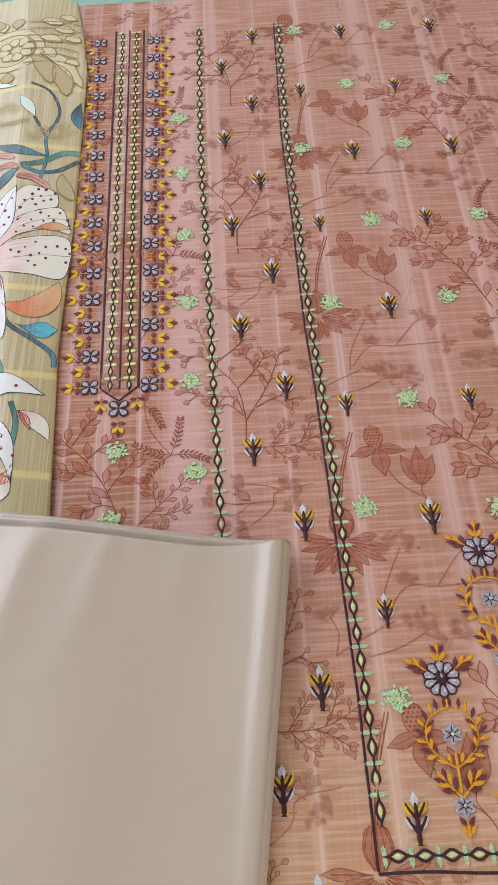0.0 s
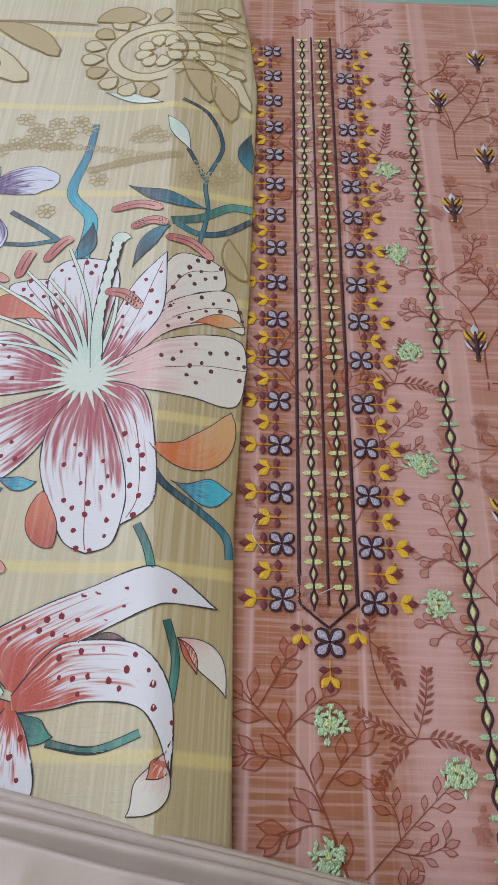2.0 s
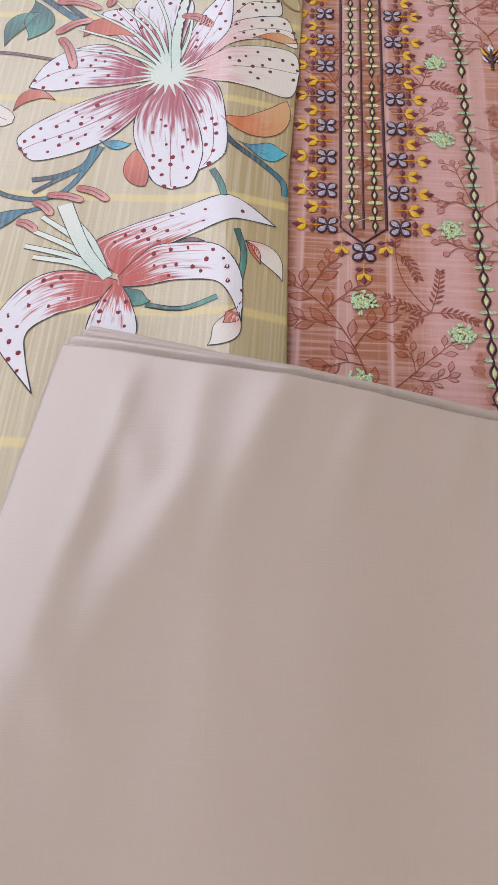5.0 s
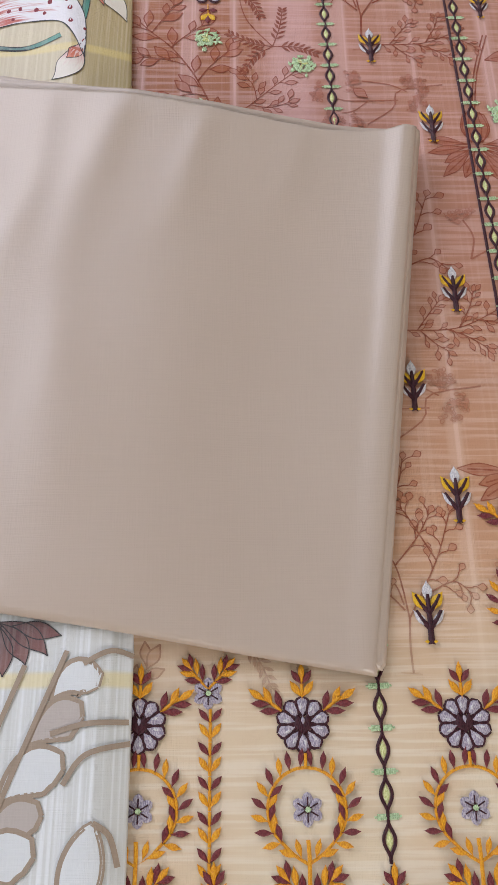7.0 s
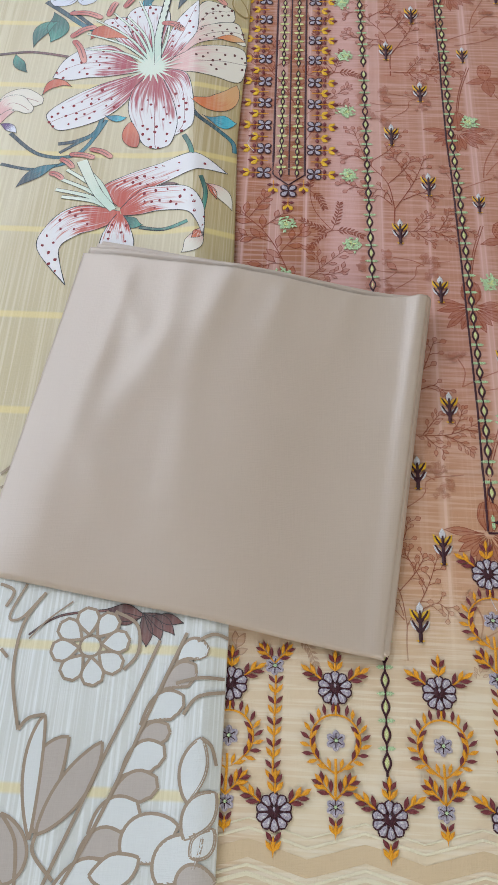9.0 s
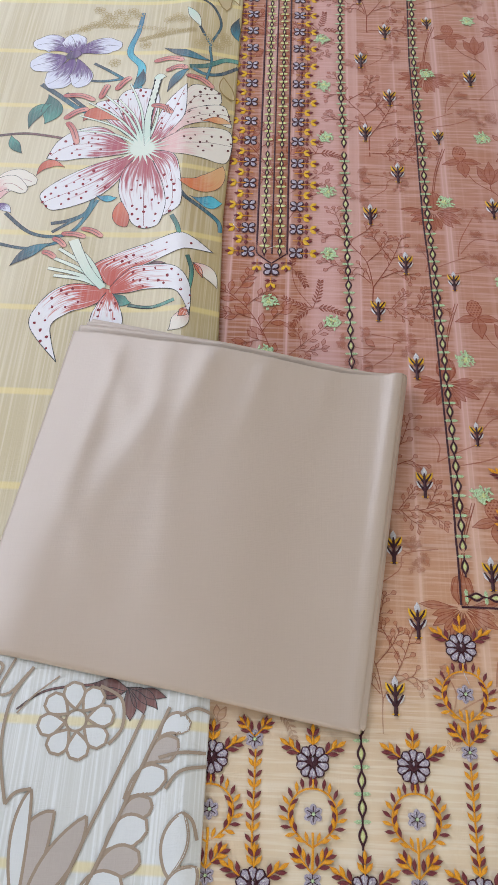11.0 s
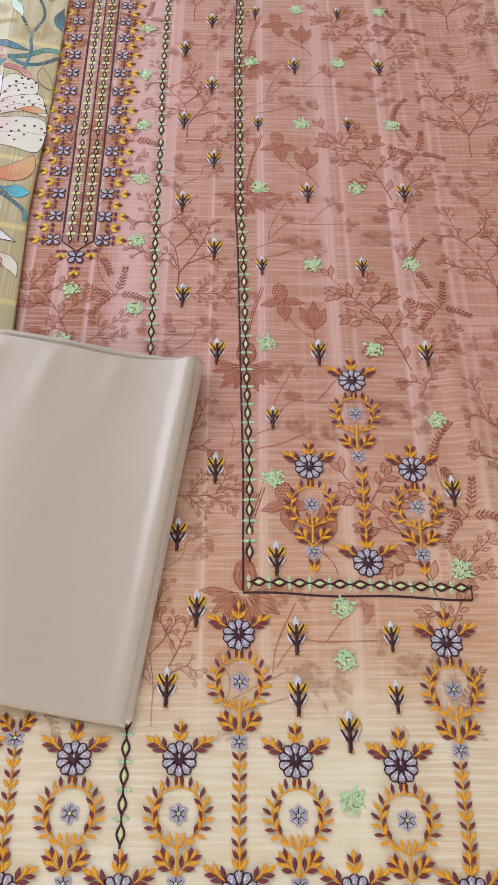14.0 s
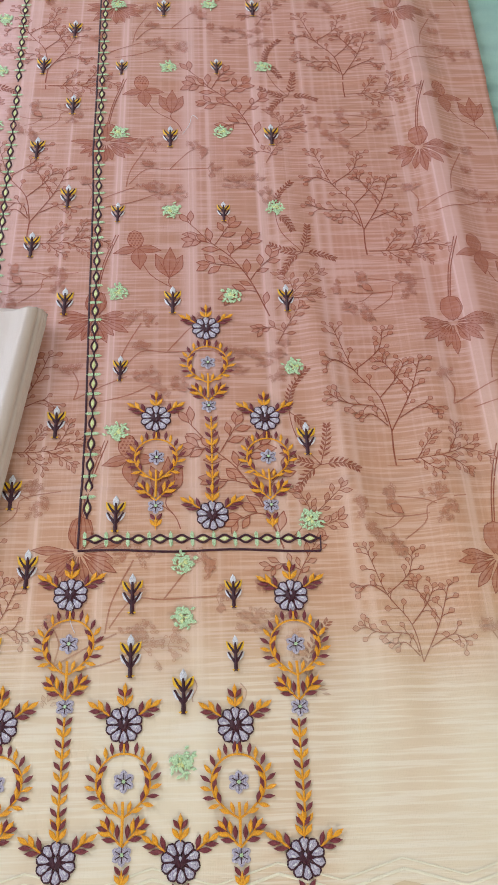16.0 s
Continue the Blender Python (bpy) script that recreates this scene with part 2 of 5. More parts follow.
# ---- threads and dyes ----
PLUM = thread("plum floss", (0.030, 0.004, 0.009), (0.070, 0.011, 0.020))
MAROON = thread("maroon floss", (0.14, 0.019, 0.026), (0.23, 0.042, 0.045))
GOLD = thread("marigold floss", (0.72, 0.27, 0.010), (0.90, 0.44, 0.02))
LEMON = thread("yellow floss", (0.74, 0.40, 0.01), (0.88, 0.55, 0.03))
SILVER = thread("silver lilac floss", (0.29, 0.25, 0.33), (0.60, 0.54, 0.59), 0.35, 0.0, 0.1)
WHITE = thread("white floss", (0.55, 0.52, 0.55), (0.80, 0.78, 0.78))
GREEN = thread("pale green lurex", (0.36, 0.52, 0.26), (0.66, 0.82, 0.52), 0.35, 0.0, 0.1)
ZARI = thread("pale gold green lurex", (0.60, 0.64, 0.22), (0.86, 0.88, 0.48), 0.35, 0.0, 0.15)


def smooth_line(pts, n):
    """n + 1 points on a smooth line through pts."""
    if len(pts) == 2:
        return [(pts[0][0] + (pts[1][0] - pts[0][0]) * i / n, pts[0][1] + (pts[1][1] - pts[0][1]) * i / n) for i in range(n + 1)]
    p = [pts[0], *pts, pts[-1]]
    out = []
    for i in range(n + 1):
        s = i / n * (len(pts) - 1)
        k = min(int(s), len(pts) - 2)
        t = s - k
        a, b, c, d = p[k:k + 4]
        out.append(tuple(0.5 * (2 * b[j] + (c[j] - a[j]) * t + (2 * a[j] - 5 * b[j] + 4 * c[j] - d[j]) * t * t + (3 * b[j] - a[j] - 3 * c[j] + d[j]) * t ** 3) for j in (0, 1)))
    return out


def bezier(a, b, c, n):
    return [tuple(a[j] * (1 - t) ** 2 + 2 * b[j] * t * (1 - t) + c[j] * t * t for j in (0, 1)) for t in (i / n for i in range(n + 1))]


class Pen:
    """Draws strokes, leaves and dots that lie on a cloth; thick ones are domed like stitching."""

    def __init__(self, height=None, lift=0.0004, step=0.000006):
        self.h, self.lift, self.step = height or (lambda x, y: 0.0), lift, step
        self.verts, self.faces, self.slots, self.along, self.across, self.mats = [], [], [], [], [], []
        self.starts = []

    def slot(self, m):
        if m not in self.mats:
            self.mats.append(m)
        return self.mats.index(m)

    def grid(self, rows, m, thick):
        """rows: across the line, points (x, y, along, across -1 to 1)."""
        k, s, w = len(self.verts), self.slot(m), len(rows[0])
        for row in rows:
            for x, y, u, v in row:
                dome = thick * math.sqrt(max(0.0, 1 - v * v)) if thick else 0.0
                self.verts.append((x, y, self.h(x, y) + self.lift + dome))
                self.along.append(u)
                self.across.append(v)
        for j in range(len(rows) - 1):
            for i in range(w - 1):
                a = k + j * w + i
                self.faces.append((a, a + 1, a + w + 1, a + w))
                self.slots.append(s)
        self.lift += self.step

    def ribbon(self, line, widths, m, thick=0.0, cells=2):
        rows, n = [], len(line) - 1
        for i, (x, y) in enumerate(line):
            (ax, ay), (bx, by) = line[max(0, i - 1)], line[min(n, i + 1)]
            d = math.hypot(bx - ax, by - ay) or 1.0
            nx, ny = (by - ay) / d, -(bx - ax) / d
            w = widths[i] / 2
            rows.append([(x + nx * w * v, y + ny * w * v, i / n, v) for v in (2 * c / cells - 1 for c in range(cells + 1))])
        self.grid(rows, m, thick)

    def stroke(self, pts, w, m, thick=0.0, ends=(1.0, 1.0), n=0):
        self.starts.append(("stalk", len(self.verts), len(self.faces)))
        n = n or (1 if len(pts) == 2 and not self.mats_long(pts) else max(4, 6 * (len(pts) - 1)))
        line = smooth_line(pts, n)
        self.ribbon(line, [w * (ends[0] + (ends[1] - ends[0]) * i / n) for i in range(n + 1)], m, thick)

    def mats_long(self, pts):
        return math.hypot(pts[0][0] - pts[1][0], pts[0][1] - pts[1][1]) > 0.012

    def leaf(self, a, b, c, width, fill, edge=None, lw=0.0008, peak=0.5, n=10, cells=4, thick=0.0, blunt=0.0, wavy=0.0):
        """A leaf or petal with its spine from a by b to c; peak: where it is widest."""
        self.starts.append(("leaf", len(self.verts), len(self.faces)))
        line = bezier(a, b, c, n)
        k = math.log(0.5) / math.log(peak)
        ws = []
        for i in range(n + 1):
            t = i / n
            s = math.sin(math.pi * min(1, max(0, t)) ** k)
            s = s ** 1.3 if not blunt else s ** 0.75 if t ** k < 0.5 or not blunt else max(s ** 0.75, blunt * math.sqrt(max(0, 1 - ((t ** k - 0.5) / 0.5) ** 4)))
            ws.append(width * s * (1 + wavy * math.sin(t * 17 + width * 900)))
        if fill:
            self.ribbon(line, ws, fill, thick, cells)
        if edge:
            sides = []
            for sign in (1, -1):
                side = []
                for i, (x, y) in enumerate(line):
                    (ax, ay), (bx, by) = line[max(0, i - 1)], line[min(n, i + 1)]
                    d = math.hypot(bx - ax, by - ay) or 1.0
                    side.append((x + sign * (by - ay) / d * ws[i] / 2, y - sign * (bx - ax) / d * ws[i] / 2))
                sides.append(side)
            for side in sides:
                self.ribbon(side, [lw] * len(side), edge, thick * 1.0, 1 if not thick else 2)

    def dot(self, x, y, r, m, squash=1.0):
        self.starts.append(("knot", len(self.verts), len(self.faces)))
        k, s = len(self.verts), self.slot(m)
        for i in range(7):
            a = 2 * math.pi * i / 7
            q = r * random.uniform(0.8, 1.15)
            px, py = x + q * math.cos(a), y + q * squash * math.sin(a)
            self.verts.append((px, py, self.h(px, py) + self.lift))
            self.along.append(0.5), self.across.append(0.0)
        self.faces.append(tuple(range(k, k + 7)))
        self.slots.append(s)
        self.lift += self.step / 4

    def ring(self, x, y, r, w, m, thick=0.0, n=20, squash=1.0):
        line = [(x + r * math.cos(2 * math.pi * i / n), y + r * squash * math.sin(2 * math.pi * i / n)) for i in range(n + 1)]
        self.ribbon(line, [w] * (n + 1), m, thick)

    def done(self, name, parent, label=""):
        return mesh_object(name, self.verts, self.faces, self.mats, self.slots, parent, label, True, {"along": self.along, "across": self.across})


def polar(x, y, r, a):
    return x + r * math.cos(a), y + r * math.sin(a)


def petal_at(pen, x, y, a, r0, r1, w, fill, edge=None, lw=0.0008, peak=0.55, thick=0.0, blunt=0.0):
    """A straight petal that points away from (x, y) at the angle a."""
    p, q = polar(x, y, r0, a), polar(x, y, r1, a)
    pen.leaf(p, ((p[0] + q[0]) / 2, (p[1] + q[1]) / 2), q, w * (1.0 if blunt else 1.15), fill, edge, lw, peak, 8, 4, thick, blunt)


UP = math.pi / 2


def rosette():
    pen = Pen(lift=0.0003)
    for i in range(10):
        petal_at(pen, 0, 0, UP + i * math.pi / 5, 0.0036, 0.0120, 0.0064, SILVER, PLUM, 0.0014, 0.62, 0.0006, 0.8)
        petal_at(pen, 0, 0, UP + i * math.pi / 5 + 0.1, 0.0062, 0.0094, 0.0016, WHITE, None, 0, 0.5, 0.0010)
        pen.starts.pop()
    for s in (-1, 1):
        petal_at(pen, 0, -0.0046, UP + s * 0.30, 0, 0.0094, 0.0052, PLUM, None, thick=0.0010)
    petal_at(pen, 0, -0.0002, UP, 0, 0.0036, 0.0024, SILVER, None, thick=0.0014)
    return pen


def leaf_pair(pen, x, y, a, size, inner, outer):
    """A stitched sprig: a tip leaf and two side leaves that point along a."""
    petal_at(pen, x, y, a, 0, size * 1.5, size * 0.38, inner, thick=0.0006)
    for s in (-1, 1):
        petal_at(pen, *polar(x, y, size * 0.25, a), a + s * 0.85, 0, size * 1.35, size * 0.36, outer, thick=0.0006)


def stitched_leaf(pen, x, y, a, r, w, m):
    """A leaf of slanted stitches with a ragged edge."""
    petal_at(pen, x, y, a, 0, r, w * 0.92, m, thick=0.0006)
    pieces = len(pen.starts)
    for k in (0.25, 0.5):
        for s in (-1, 1):
            petal_at(pen, *polar(x, y, r * k, a), a + s * 0.42, 0, r * 0.30, w * 0.36, m, thick=0.0006)
    del pen.starts[pieces:]


def sprig(pen, x, y, a, k=1.0):
    """A short gold stem with a gold tip leaf, gold side leaves and maroon ones under them."""
    pen.stroke([(x, y), polar(x, y, 0.009 * k, a)], 0.0014, GOLD, 0.0006)
    for s in (-1, 1):
        stitched_leaf(pen, *polar(x, y, 0.0008 * k, a), a + s * 0.62, 0.0088 * k, 0.0029 * k, GOLD)
        stitched_leaf(pen, *polar(x, y, 0.0062 * k, a), a + s * 0.62, 0.0076 * k, 0.0027 * k, MAROON)
    stitched_leaf(pen, *polar(x, y, 0.0068 * k, a), a, 0.0088 * k, 0.0026 * k, GOLD)


def crown():
    """Three sprigs over a rosette; the side ones turn their maroon leaves to the flower."""
    pen = Pen(lift=0.0003)
    sprig(pen, *polar(0, 0, 0.0095, UP), UP, 0.95)
    for s in (-1, 1):
        a = UP + s * 1.02
        x, y = polar(0, 0, 0.0098, a)
        pen.stroke([(x, y), polar(x, y, 0.009, a - s * 0.1)], 0.0013, GOLD, 0.0006)
        for t, r, m in ((-0.75, 0.0085, MAROON), (0.55, 0.0090, MAROON)):
            stitched_leaf(pen, x, y, a + s * t, r, 0.0028, m)
        for t, r, q in ((-0.55, 0.0085, 0.004), (0.5, 0.0082, 0.005), (-0.05, 0.0090, 0.007)):
            stitched_leaf(pen, *polar(x, y, q, a), a + s * t, r, 0.0027, GOLD if t < 0.4 else MAROON)
    return pen


def wreath():
    """A ring of gold stem that closes in a point, set with gold and maroon leaves."""
    pen = Pen(lift=0.0003)
    r = 0.0172
    for s in (-1, 1):
        arc = [polar(0, 0, r, UP + s * 0.22 * i) for i in range(11)] + [(-s * 0.0065, -0.0175), (0, -0.0215)]
        pen.stroke(arc, 0.0014, GOLD, 0.0006, n=36)
        for i in range(9):
            a = UP + s * (0.15 + i * 0.285)
            x, y = polar(0, 0, r, a)
            m = MAROON if i in (0, 1, 3, 5, 7) else GOLD
            stitched_leaf(pen, x, y, a - s * (0.30 if i < 2 else 0.62), 0.0088, 0.0027, m)
            if i > 3:
                stitched_leaf(pen, x, y, a - s * 2.15, 0.0082, 0.0027, GOLD if i % 2 else MAROON)
        stitched_leaf(pen, -s * 0.003, -0.0195, UP + s * 0.28, 0.0085, 0.0026, GOLD)
        stitched_leaf(pen, -s * 0.004, -0.0188, UP + s * 1.25, 0.0095, 0.0028, GOLD)
    pen.stroke([(0, 0.0172), (0, 0.0232)], 0.0014, GOLD, 0.0006)
    pen.stroke([(0, -0.012), (0.0003, -0.020), (0, -0.037)], 0.0018, GOLD, 0.0007)
    return pen


def star():
    pen = Pen(lift=0.0003)
    for i in range(6):
        petal_at(pen, 0, 0, UP + i * math.pi / 3, 0.001, 0.0072, 0.0048, SILVER, None, thick=0.0004, blunt=0.7)
    for i in range(6):
        pen.stroke([polar(0, 0, 0.0008, UP + i * math.pi / 3), polar(0, 0, 0.0052, UP + i * math.pi / 3)], 0.0011, PLUM, 0.0009)
    pen.dot(0, 0, 0.0013, GREEN)
    pen.verts = [(x, y, z + (0.001 if k >= len(pen.verts) - 7 else 0)) for k, (x, y, z) in enumerate(pen.verts)]
    return pen


def sprig_pair():
    """Two leafy shoots that spread over a small star."""
    pen = Pen(lift=0.0003)
    for s in (-1, 1):
        a = UP - s * 0.72
        pen.stroke([(0, 0.003), (s * 0.0085, 0.0115)], 0.0013, GOLD, 0.0006)
        for q, t, r, m in ((0.004, 0.7, 0.0085, MAROON), (0.004, -0.7, 0.0085, MAROON), (0.0075, 0.6, 0.0088, GOLD), (0.0075, -0.6, 0.0085, GOLD), (0.0105, 0.5, 0.0080, MAROON), (0.0105, 0.0, 0.0085, GOLD), (0.0115, -0.55, 0.0075, MAROON)):
            stitched_leaf(pen, *polar(0, 0.003, q, a), a + t, r, 0.0026, m)
    return pen


def tail():
    """The short leafy end that hangs under a flower."""
    pen = Pen(lift=0.0003)
    for y, m in ((-0.003, MAROON), (-0.0085, GOLD)):
        for s in (-1, 1):
            stitched_leaf(pen, 0, y - 0.004, UP + s * 0.62, 0.009, 0.0030, m)
    stitched_leaf(pen, 0, -0.016, UP, 0.014, 0.0024, GOLD)
    return pen


def garland_link():
    pen = Pen(lift=0.0003)
    pen.stroke([(0, -0.007), (0, 0.007)], 0.0014, GOLD, 0.0006)
    for s in (-1, 1):
        stitched_leaf(pen, 0, -0.006, UP + s * 0.62, 0.0088, 0.0027, GOLD)
        stitched_leaf(pen, 0, 0.001, UP + s * 0.70, 0.0084, 0.0026, MAROON)
    return pen


def bud_twig():
    """A plum twig with two pairs of raised arms, between white and yellow leaves."""
    pen = Pen(lift=0.0003)
    petal_at(pen, 0, 0.005, UP, 0, 0.0105, 0.0040, WHITE, thick=0.0004)
    for s in (-1, 1):
        petal_at(pen, 0, 0.001, UP + s * 0.62, 0, 0.0118, 0.0042, LEMON, thick=0.0004)
        petal_at(pen, 0, -0.006, UP + s * 0.68, 0, 0.0108, 0.0030, WHITE, thick=0.0004)
        pen.stroke([(0, 0.0015), (s * 0.0030, 0.0050), (s * 0.0054, 0.0092)], 0.0026, PLUM, 0.0013, (1, 0.55), 6)
        pen.stroke([(0, -0.0055), (s * 0.0030, -0.0020), (s * 0.0054, 0.0022)], 0.0027, PLUM, 0.0013, (1, 0.55), 6)
    pen.stroke([(0, -0.0125), (0.0002, -0.002), (0, 0.0092)], 0.0026, PLUM, 0.0014, (1.15, 0.7), 6)
    for s in (-1, 1):
        petal_at(pen, 0, -0.0115, UP + s * 1.4, 0, 0.003, 0.0012, LEMON, thick=0.0004)
    return pen


def green_flower(seed):
    rnd = random.Random(seed)
    pen = Pen(lift=0.0003)
    for i in range(6):
        a = UP + i * math.pi / 3
        for _ in range(9):
            r, b = rnd.uniform(0.0018, 0.0078), a + rnd.uniform(-0.36, 0.36)
            x, y = polar(0, 0, r, b)
            petal_at(pen, x, y, rnd.uniform(0, 6.28), 0, 0.0044, 0.0018, GREEN, thick=0.0004)
    for _ in range(7):
        petal_at(pen, 0, 0, rnd.uniform(0, 6.28), 0, 0.004, 0.0011, ZARI, thick=0.0006)
    return pen


def chain_link(length, width, bar, wide_bar):
    """One eye of a chain stitch with its metallic cross bar."""
    pen = Pen(lift=0.0003)
    pen.leaf((0, -length * 0.24), (0, 0), (0, length * 0.24), width * 0.55, ZARI, None, 0, 0.5, 8, 2, 0.0003)
    pen.leaf((0, -length * 0.36), (0, 0), (0, length * 0.36), width, None, PLUM, 0.00055 + width * 0.18, 0.5, 8, 2, 0.0008)
    pen.stroke([(0, -length * 0.5), (0, -length * 0.33)], width * 0.30, PLUM, 0.0006)
    pen.stroke([(0, length * 0.33), (0, length * 0.5)], width * 0.30, PLUM, 0.0006)
    for s in (-1, 1):
        for k in (-1, 0, 1):
            y = length * 0.5 + k * wide_bar
            pen.stroke([(s * 0.0006, y), (s * bar / 2 * (1 - 0.2 * abs(k)), y + 0.0002 * s)], wide_bar * 1.3, ZARI if bar < 0.012 else GREEN, 0.0004)
    return pen


def neck_flower():
    pen = Pen(lift=0.0003)
    for i in range(4):
        petal_at(pen, 0, 0, math.pi / 4 + i * UP, 0.0006, 0.0083, 0.0054, SILVER, PLUM, 0.0019, 0.62, 0.0006, 0.75)
    pen.dot(0, 0, 0.0014, PLUM)
    return pen


def neck_bud():
    """A tulip bud on a stalk that points along +x."""
    pen = Pen(lift=0.0003)
    pen.stroke([(-0.0085, 0), (0.001, 0)], 0.0008, GOLD, 0.0005)
    for s in (-1, 1):
        petal_at(pen, -0.0035, 0, s * 1.45, 0, 0.0062, 0.0032, MAROON, thick=0.0005)
        petal_at(pen, 0, 0, s * 0.62, 0, 0.0078, 0.0040, LEMON, thick=0.0005)
    petal_at(pen, 0, 0, 0, 0, 0.007, 0.0032, LEMON, thick=0.0005)
    petal_at(pen, 0.002, 0, 0, 0, 0.0072, 0.0036, MAROON, thick=0.0008)
    return pen


MASTER = {}


PETALLED = ("rosette", "star_flower", "neck_flower")
LINKS = ("chain_link", "frame_link", "neck_link")
JOINED = ("green_flower",)


def stitch(kind, build, x, y, turn=0.0, size=1.0):
    """An embroidered motif on the shirt: its first piece, with the others as pieces under it; alike motifs share their meshes."""
    name = kind.split(":")[0]
    if kind not in MASTER:
        pen = build()
        if name in JOINED:
            MASTER[kind] = [(name, pen.done(name, shirt))]
        else:
            MASTER[kind] = []
            ends = pen.starts[1:] + [("", len(pen.verts), len(pen.faces))]
            for (what, v0, f0), (_, v1, f1) in zip(pen.starts, ends):
                what = "petal" if what == "leaf" and name in PETALLED else what
                if name in LINKS:
                    what = {"leaf": "loop", "stalk": "cross_stitch"}[what]
                faces = [tuple(i - v0 for i in f) for f in pen.faces[f0:f1]]
                ob = mesh_object(what if MASTER[kind] else name, pen.verts[v0:v1], faces, pen.mats, pen.slots[f0:f1])
                MASTER[kind].append((what, ob))
        ob = MASTER[kind][0][1]
        pieces = [p for _, p in MASTER[kind][1:]]
    else:
        ob = new(name, MASTER[kind][0][1].data)
        pieces = [new(what, p.data) for what, p in MASTER[kind][1:]]
    ob.parent = shirt
    for p in pieces:
        p.parent = ob
    ob.location, ob.rotation_euler, ob.scale = (x, y, shirt_z(x, y) + 0.0003), (0, 0, turn), (size, size, size)
    return ob


# wreath columns of the border, and the group inside the frame line
FULL = ((-0.073, 0.0), (0.001, 0.0), (0.0745, 0.0), (0.156, -0.001), (0.2295, -0.004))
TALL = ((0.1155, 0.0900), (0.272, 0.0845))
INNER = ((0.2155, 0.325), (0.174, 0.236), (0.261, 0.2345))
LOW = ((-0.039, -0.083), (0.038, -0.084), (0.117, -0.082), (0.193, -0.084), (0.270, -0.085))
for k, (x, y) in enumerate((*FULL, *TALL, *INNER)):
    small = 0.95 if k >= 7 else 1.0
    stitch("rosette", rosette, x, y, 0, 1.0)
    stitch("crown", crown, x, y, 0, 1.14 * small)
    stitch("wreath", wreath, x + 0.0005, y - 0.0355, 0, small)
    stitch("star_flower", star, x + 0.0008, y - 0.0355, 0, small)
    stitch("star_flower", star, x + 0.0008, y - 0.078, 0, 0.92)
    stitch("leafy_shoot", sprig_pair, x + 0.0008, y - 0.077, 0, 1.15)
    if k < 5 or k > 7:
        stitch("leafy_tail", tail, x + 0.001, y - 0.084, 0, 0.9)
stitch("star_flower", star, -0.042, 0.014)
stitch("leafy_shoot", sprig_pair, -0.042, 0.013)
for x, y in (*LOW, (0.2175, 0.149)):
    stitch("rosette", rosette, x, y, 0.05)
    stitch("crown", crown, x, y, 0, 1.14)
    if y < 0:
        stitch("leafy_tail", tail, x, y - 0.012)
for x, y0, y1 in ((0.1165, 0.004, -0.060), (0.2715, -0.002, -0.062), (-0.041, 0.006, -0.060), (0.218, 0.236, 0.170)):
    n = 5
    for i in range(n):
        stitch("garland_leaf", garland_link, x, y0 - 0.006 + (y1 - y0) * i / (n - 0.4))

# bud twigs in offset rows
for y, xs in ((0.975, (0.085, 0.184, 0.284)), (0.921, (0.049,)), (0.872, (0.131, 0.231)), (0.853, (0.079,)), (0.797, (0.049,)), (0.769, (0.176, 0.274)), (0.732, (0.081,)), (0.671, (0.052,)), (0.668, (0.133, 0.232)), (0.610, (0.086,)), (0.562, (0.184, 0.284)), (0.547, (0.055,)), (0.481, (0.089,)), (0.460, (0.136, 0.234)), (0.421, (0.060,)), (0.355, (0.094, 0.187, 0.286)), (0.284, (0.144,)), (0.233, (0.095,)), (0.213, (0.293,)), (0.171, (0.066,)), (0.151, (0.145,)), (0.109, (0.083,)), (0.088, (0.159, 0.231)), (0.049, (0.063,)), (0.043, (0.159, 0.231)), (0.018, (0.195,))):
    for x in xs:
        far = x in (0.131, 0.231, 0.133, 0.232, 0.136, 0.234) or (x, y) == (0.144, 0.284)
        stitch("bud_twig", bud_twig, x, y, 0.0, 0.92 if far else 1.1)
seed = 0
for y, xs in ((0.983, (0.133, 0.237)), (0.879, (0.181, 0.282)), (0.836, (0.003,)), (0.777, (0.126, 0.226)), (0.750, (0.006,)), (0.669, (0.181, 0.281)), (0.663, (0.009,)), (0.579, (0.0095,)), (0.570, (0.134, 0.235)), (0.492, (0.012,)), (0.464, (0.185, 0.283)), (0.428, (-0.046,)), (0.406, (0.015,)), (0.366, (-0.047, 0.139)), (0.360, (0.238,)), (0.284, (0.288,)), (0.224, (0.143,)), (0.144, (0.291,)), (0.112, (0.195,)), (0.070, (0.195,)), (-0.026, (0.194,))):
    for x in xs:
        seed += 1
        stitch("green_flower:%d" % (seed % 4), lambda: green_flower(seed), x, y, seed * 1.05, 1.02)

# chains and frame line
CHAIN_A = ((1.0, 0.026), (0.841, 0.0245), (0.738, 0.025), (0.655, 0.028), (0.491, 0.0305), (0.355, 0.0335), (0.018, 0.0365), (-0.06, 0.037))
FRAME_X = ((1.0, 0.111), (0.80, 0.1065), (0.666, 0.1085), (0.542, 0.1095), (0.482, 0.1125), (0.347, 0.1155), (0.23, 0.1185), (0.123, 0.1185))
y = 0.988
while y > -0.05:
    stitch("chain_link", lambda: chain_link(0.0185, 0.0052, 0.012, 0.0008), lerp_table(CHAIN_A, y), y)
    y -= 0.0185
y = 0.985
while y > 0.14:
    stitch("chain_link", lambda: chain_link(0.0185, 0.0052, 0.012, 0.0008), lerp_table(FRAME_X, y) + 0.0052, y)
    y -= 0.0188
for i in range(11):
    stitch("frame_link:a", lambda: chain_link(0.0158, 0.0062, 0.0121, 0.0008), 0.131 + 0.0158 * i, 0.1325 - 0.0004 * i, UP)
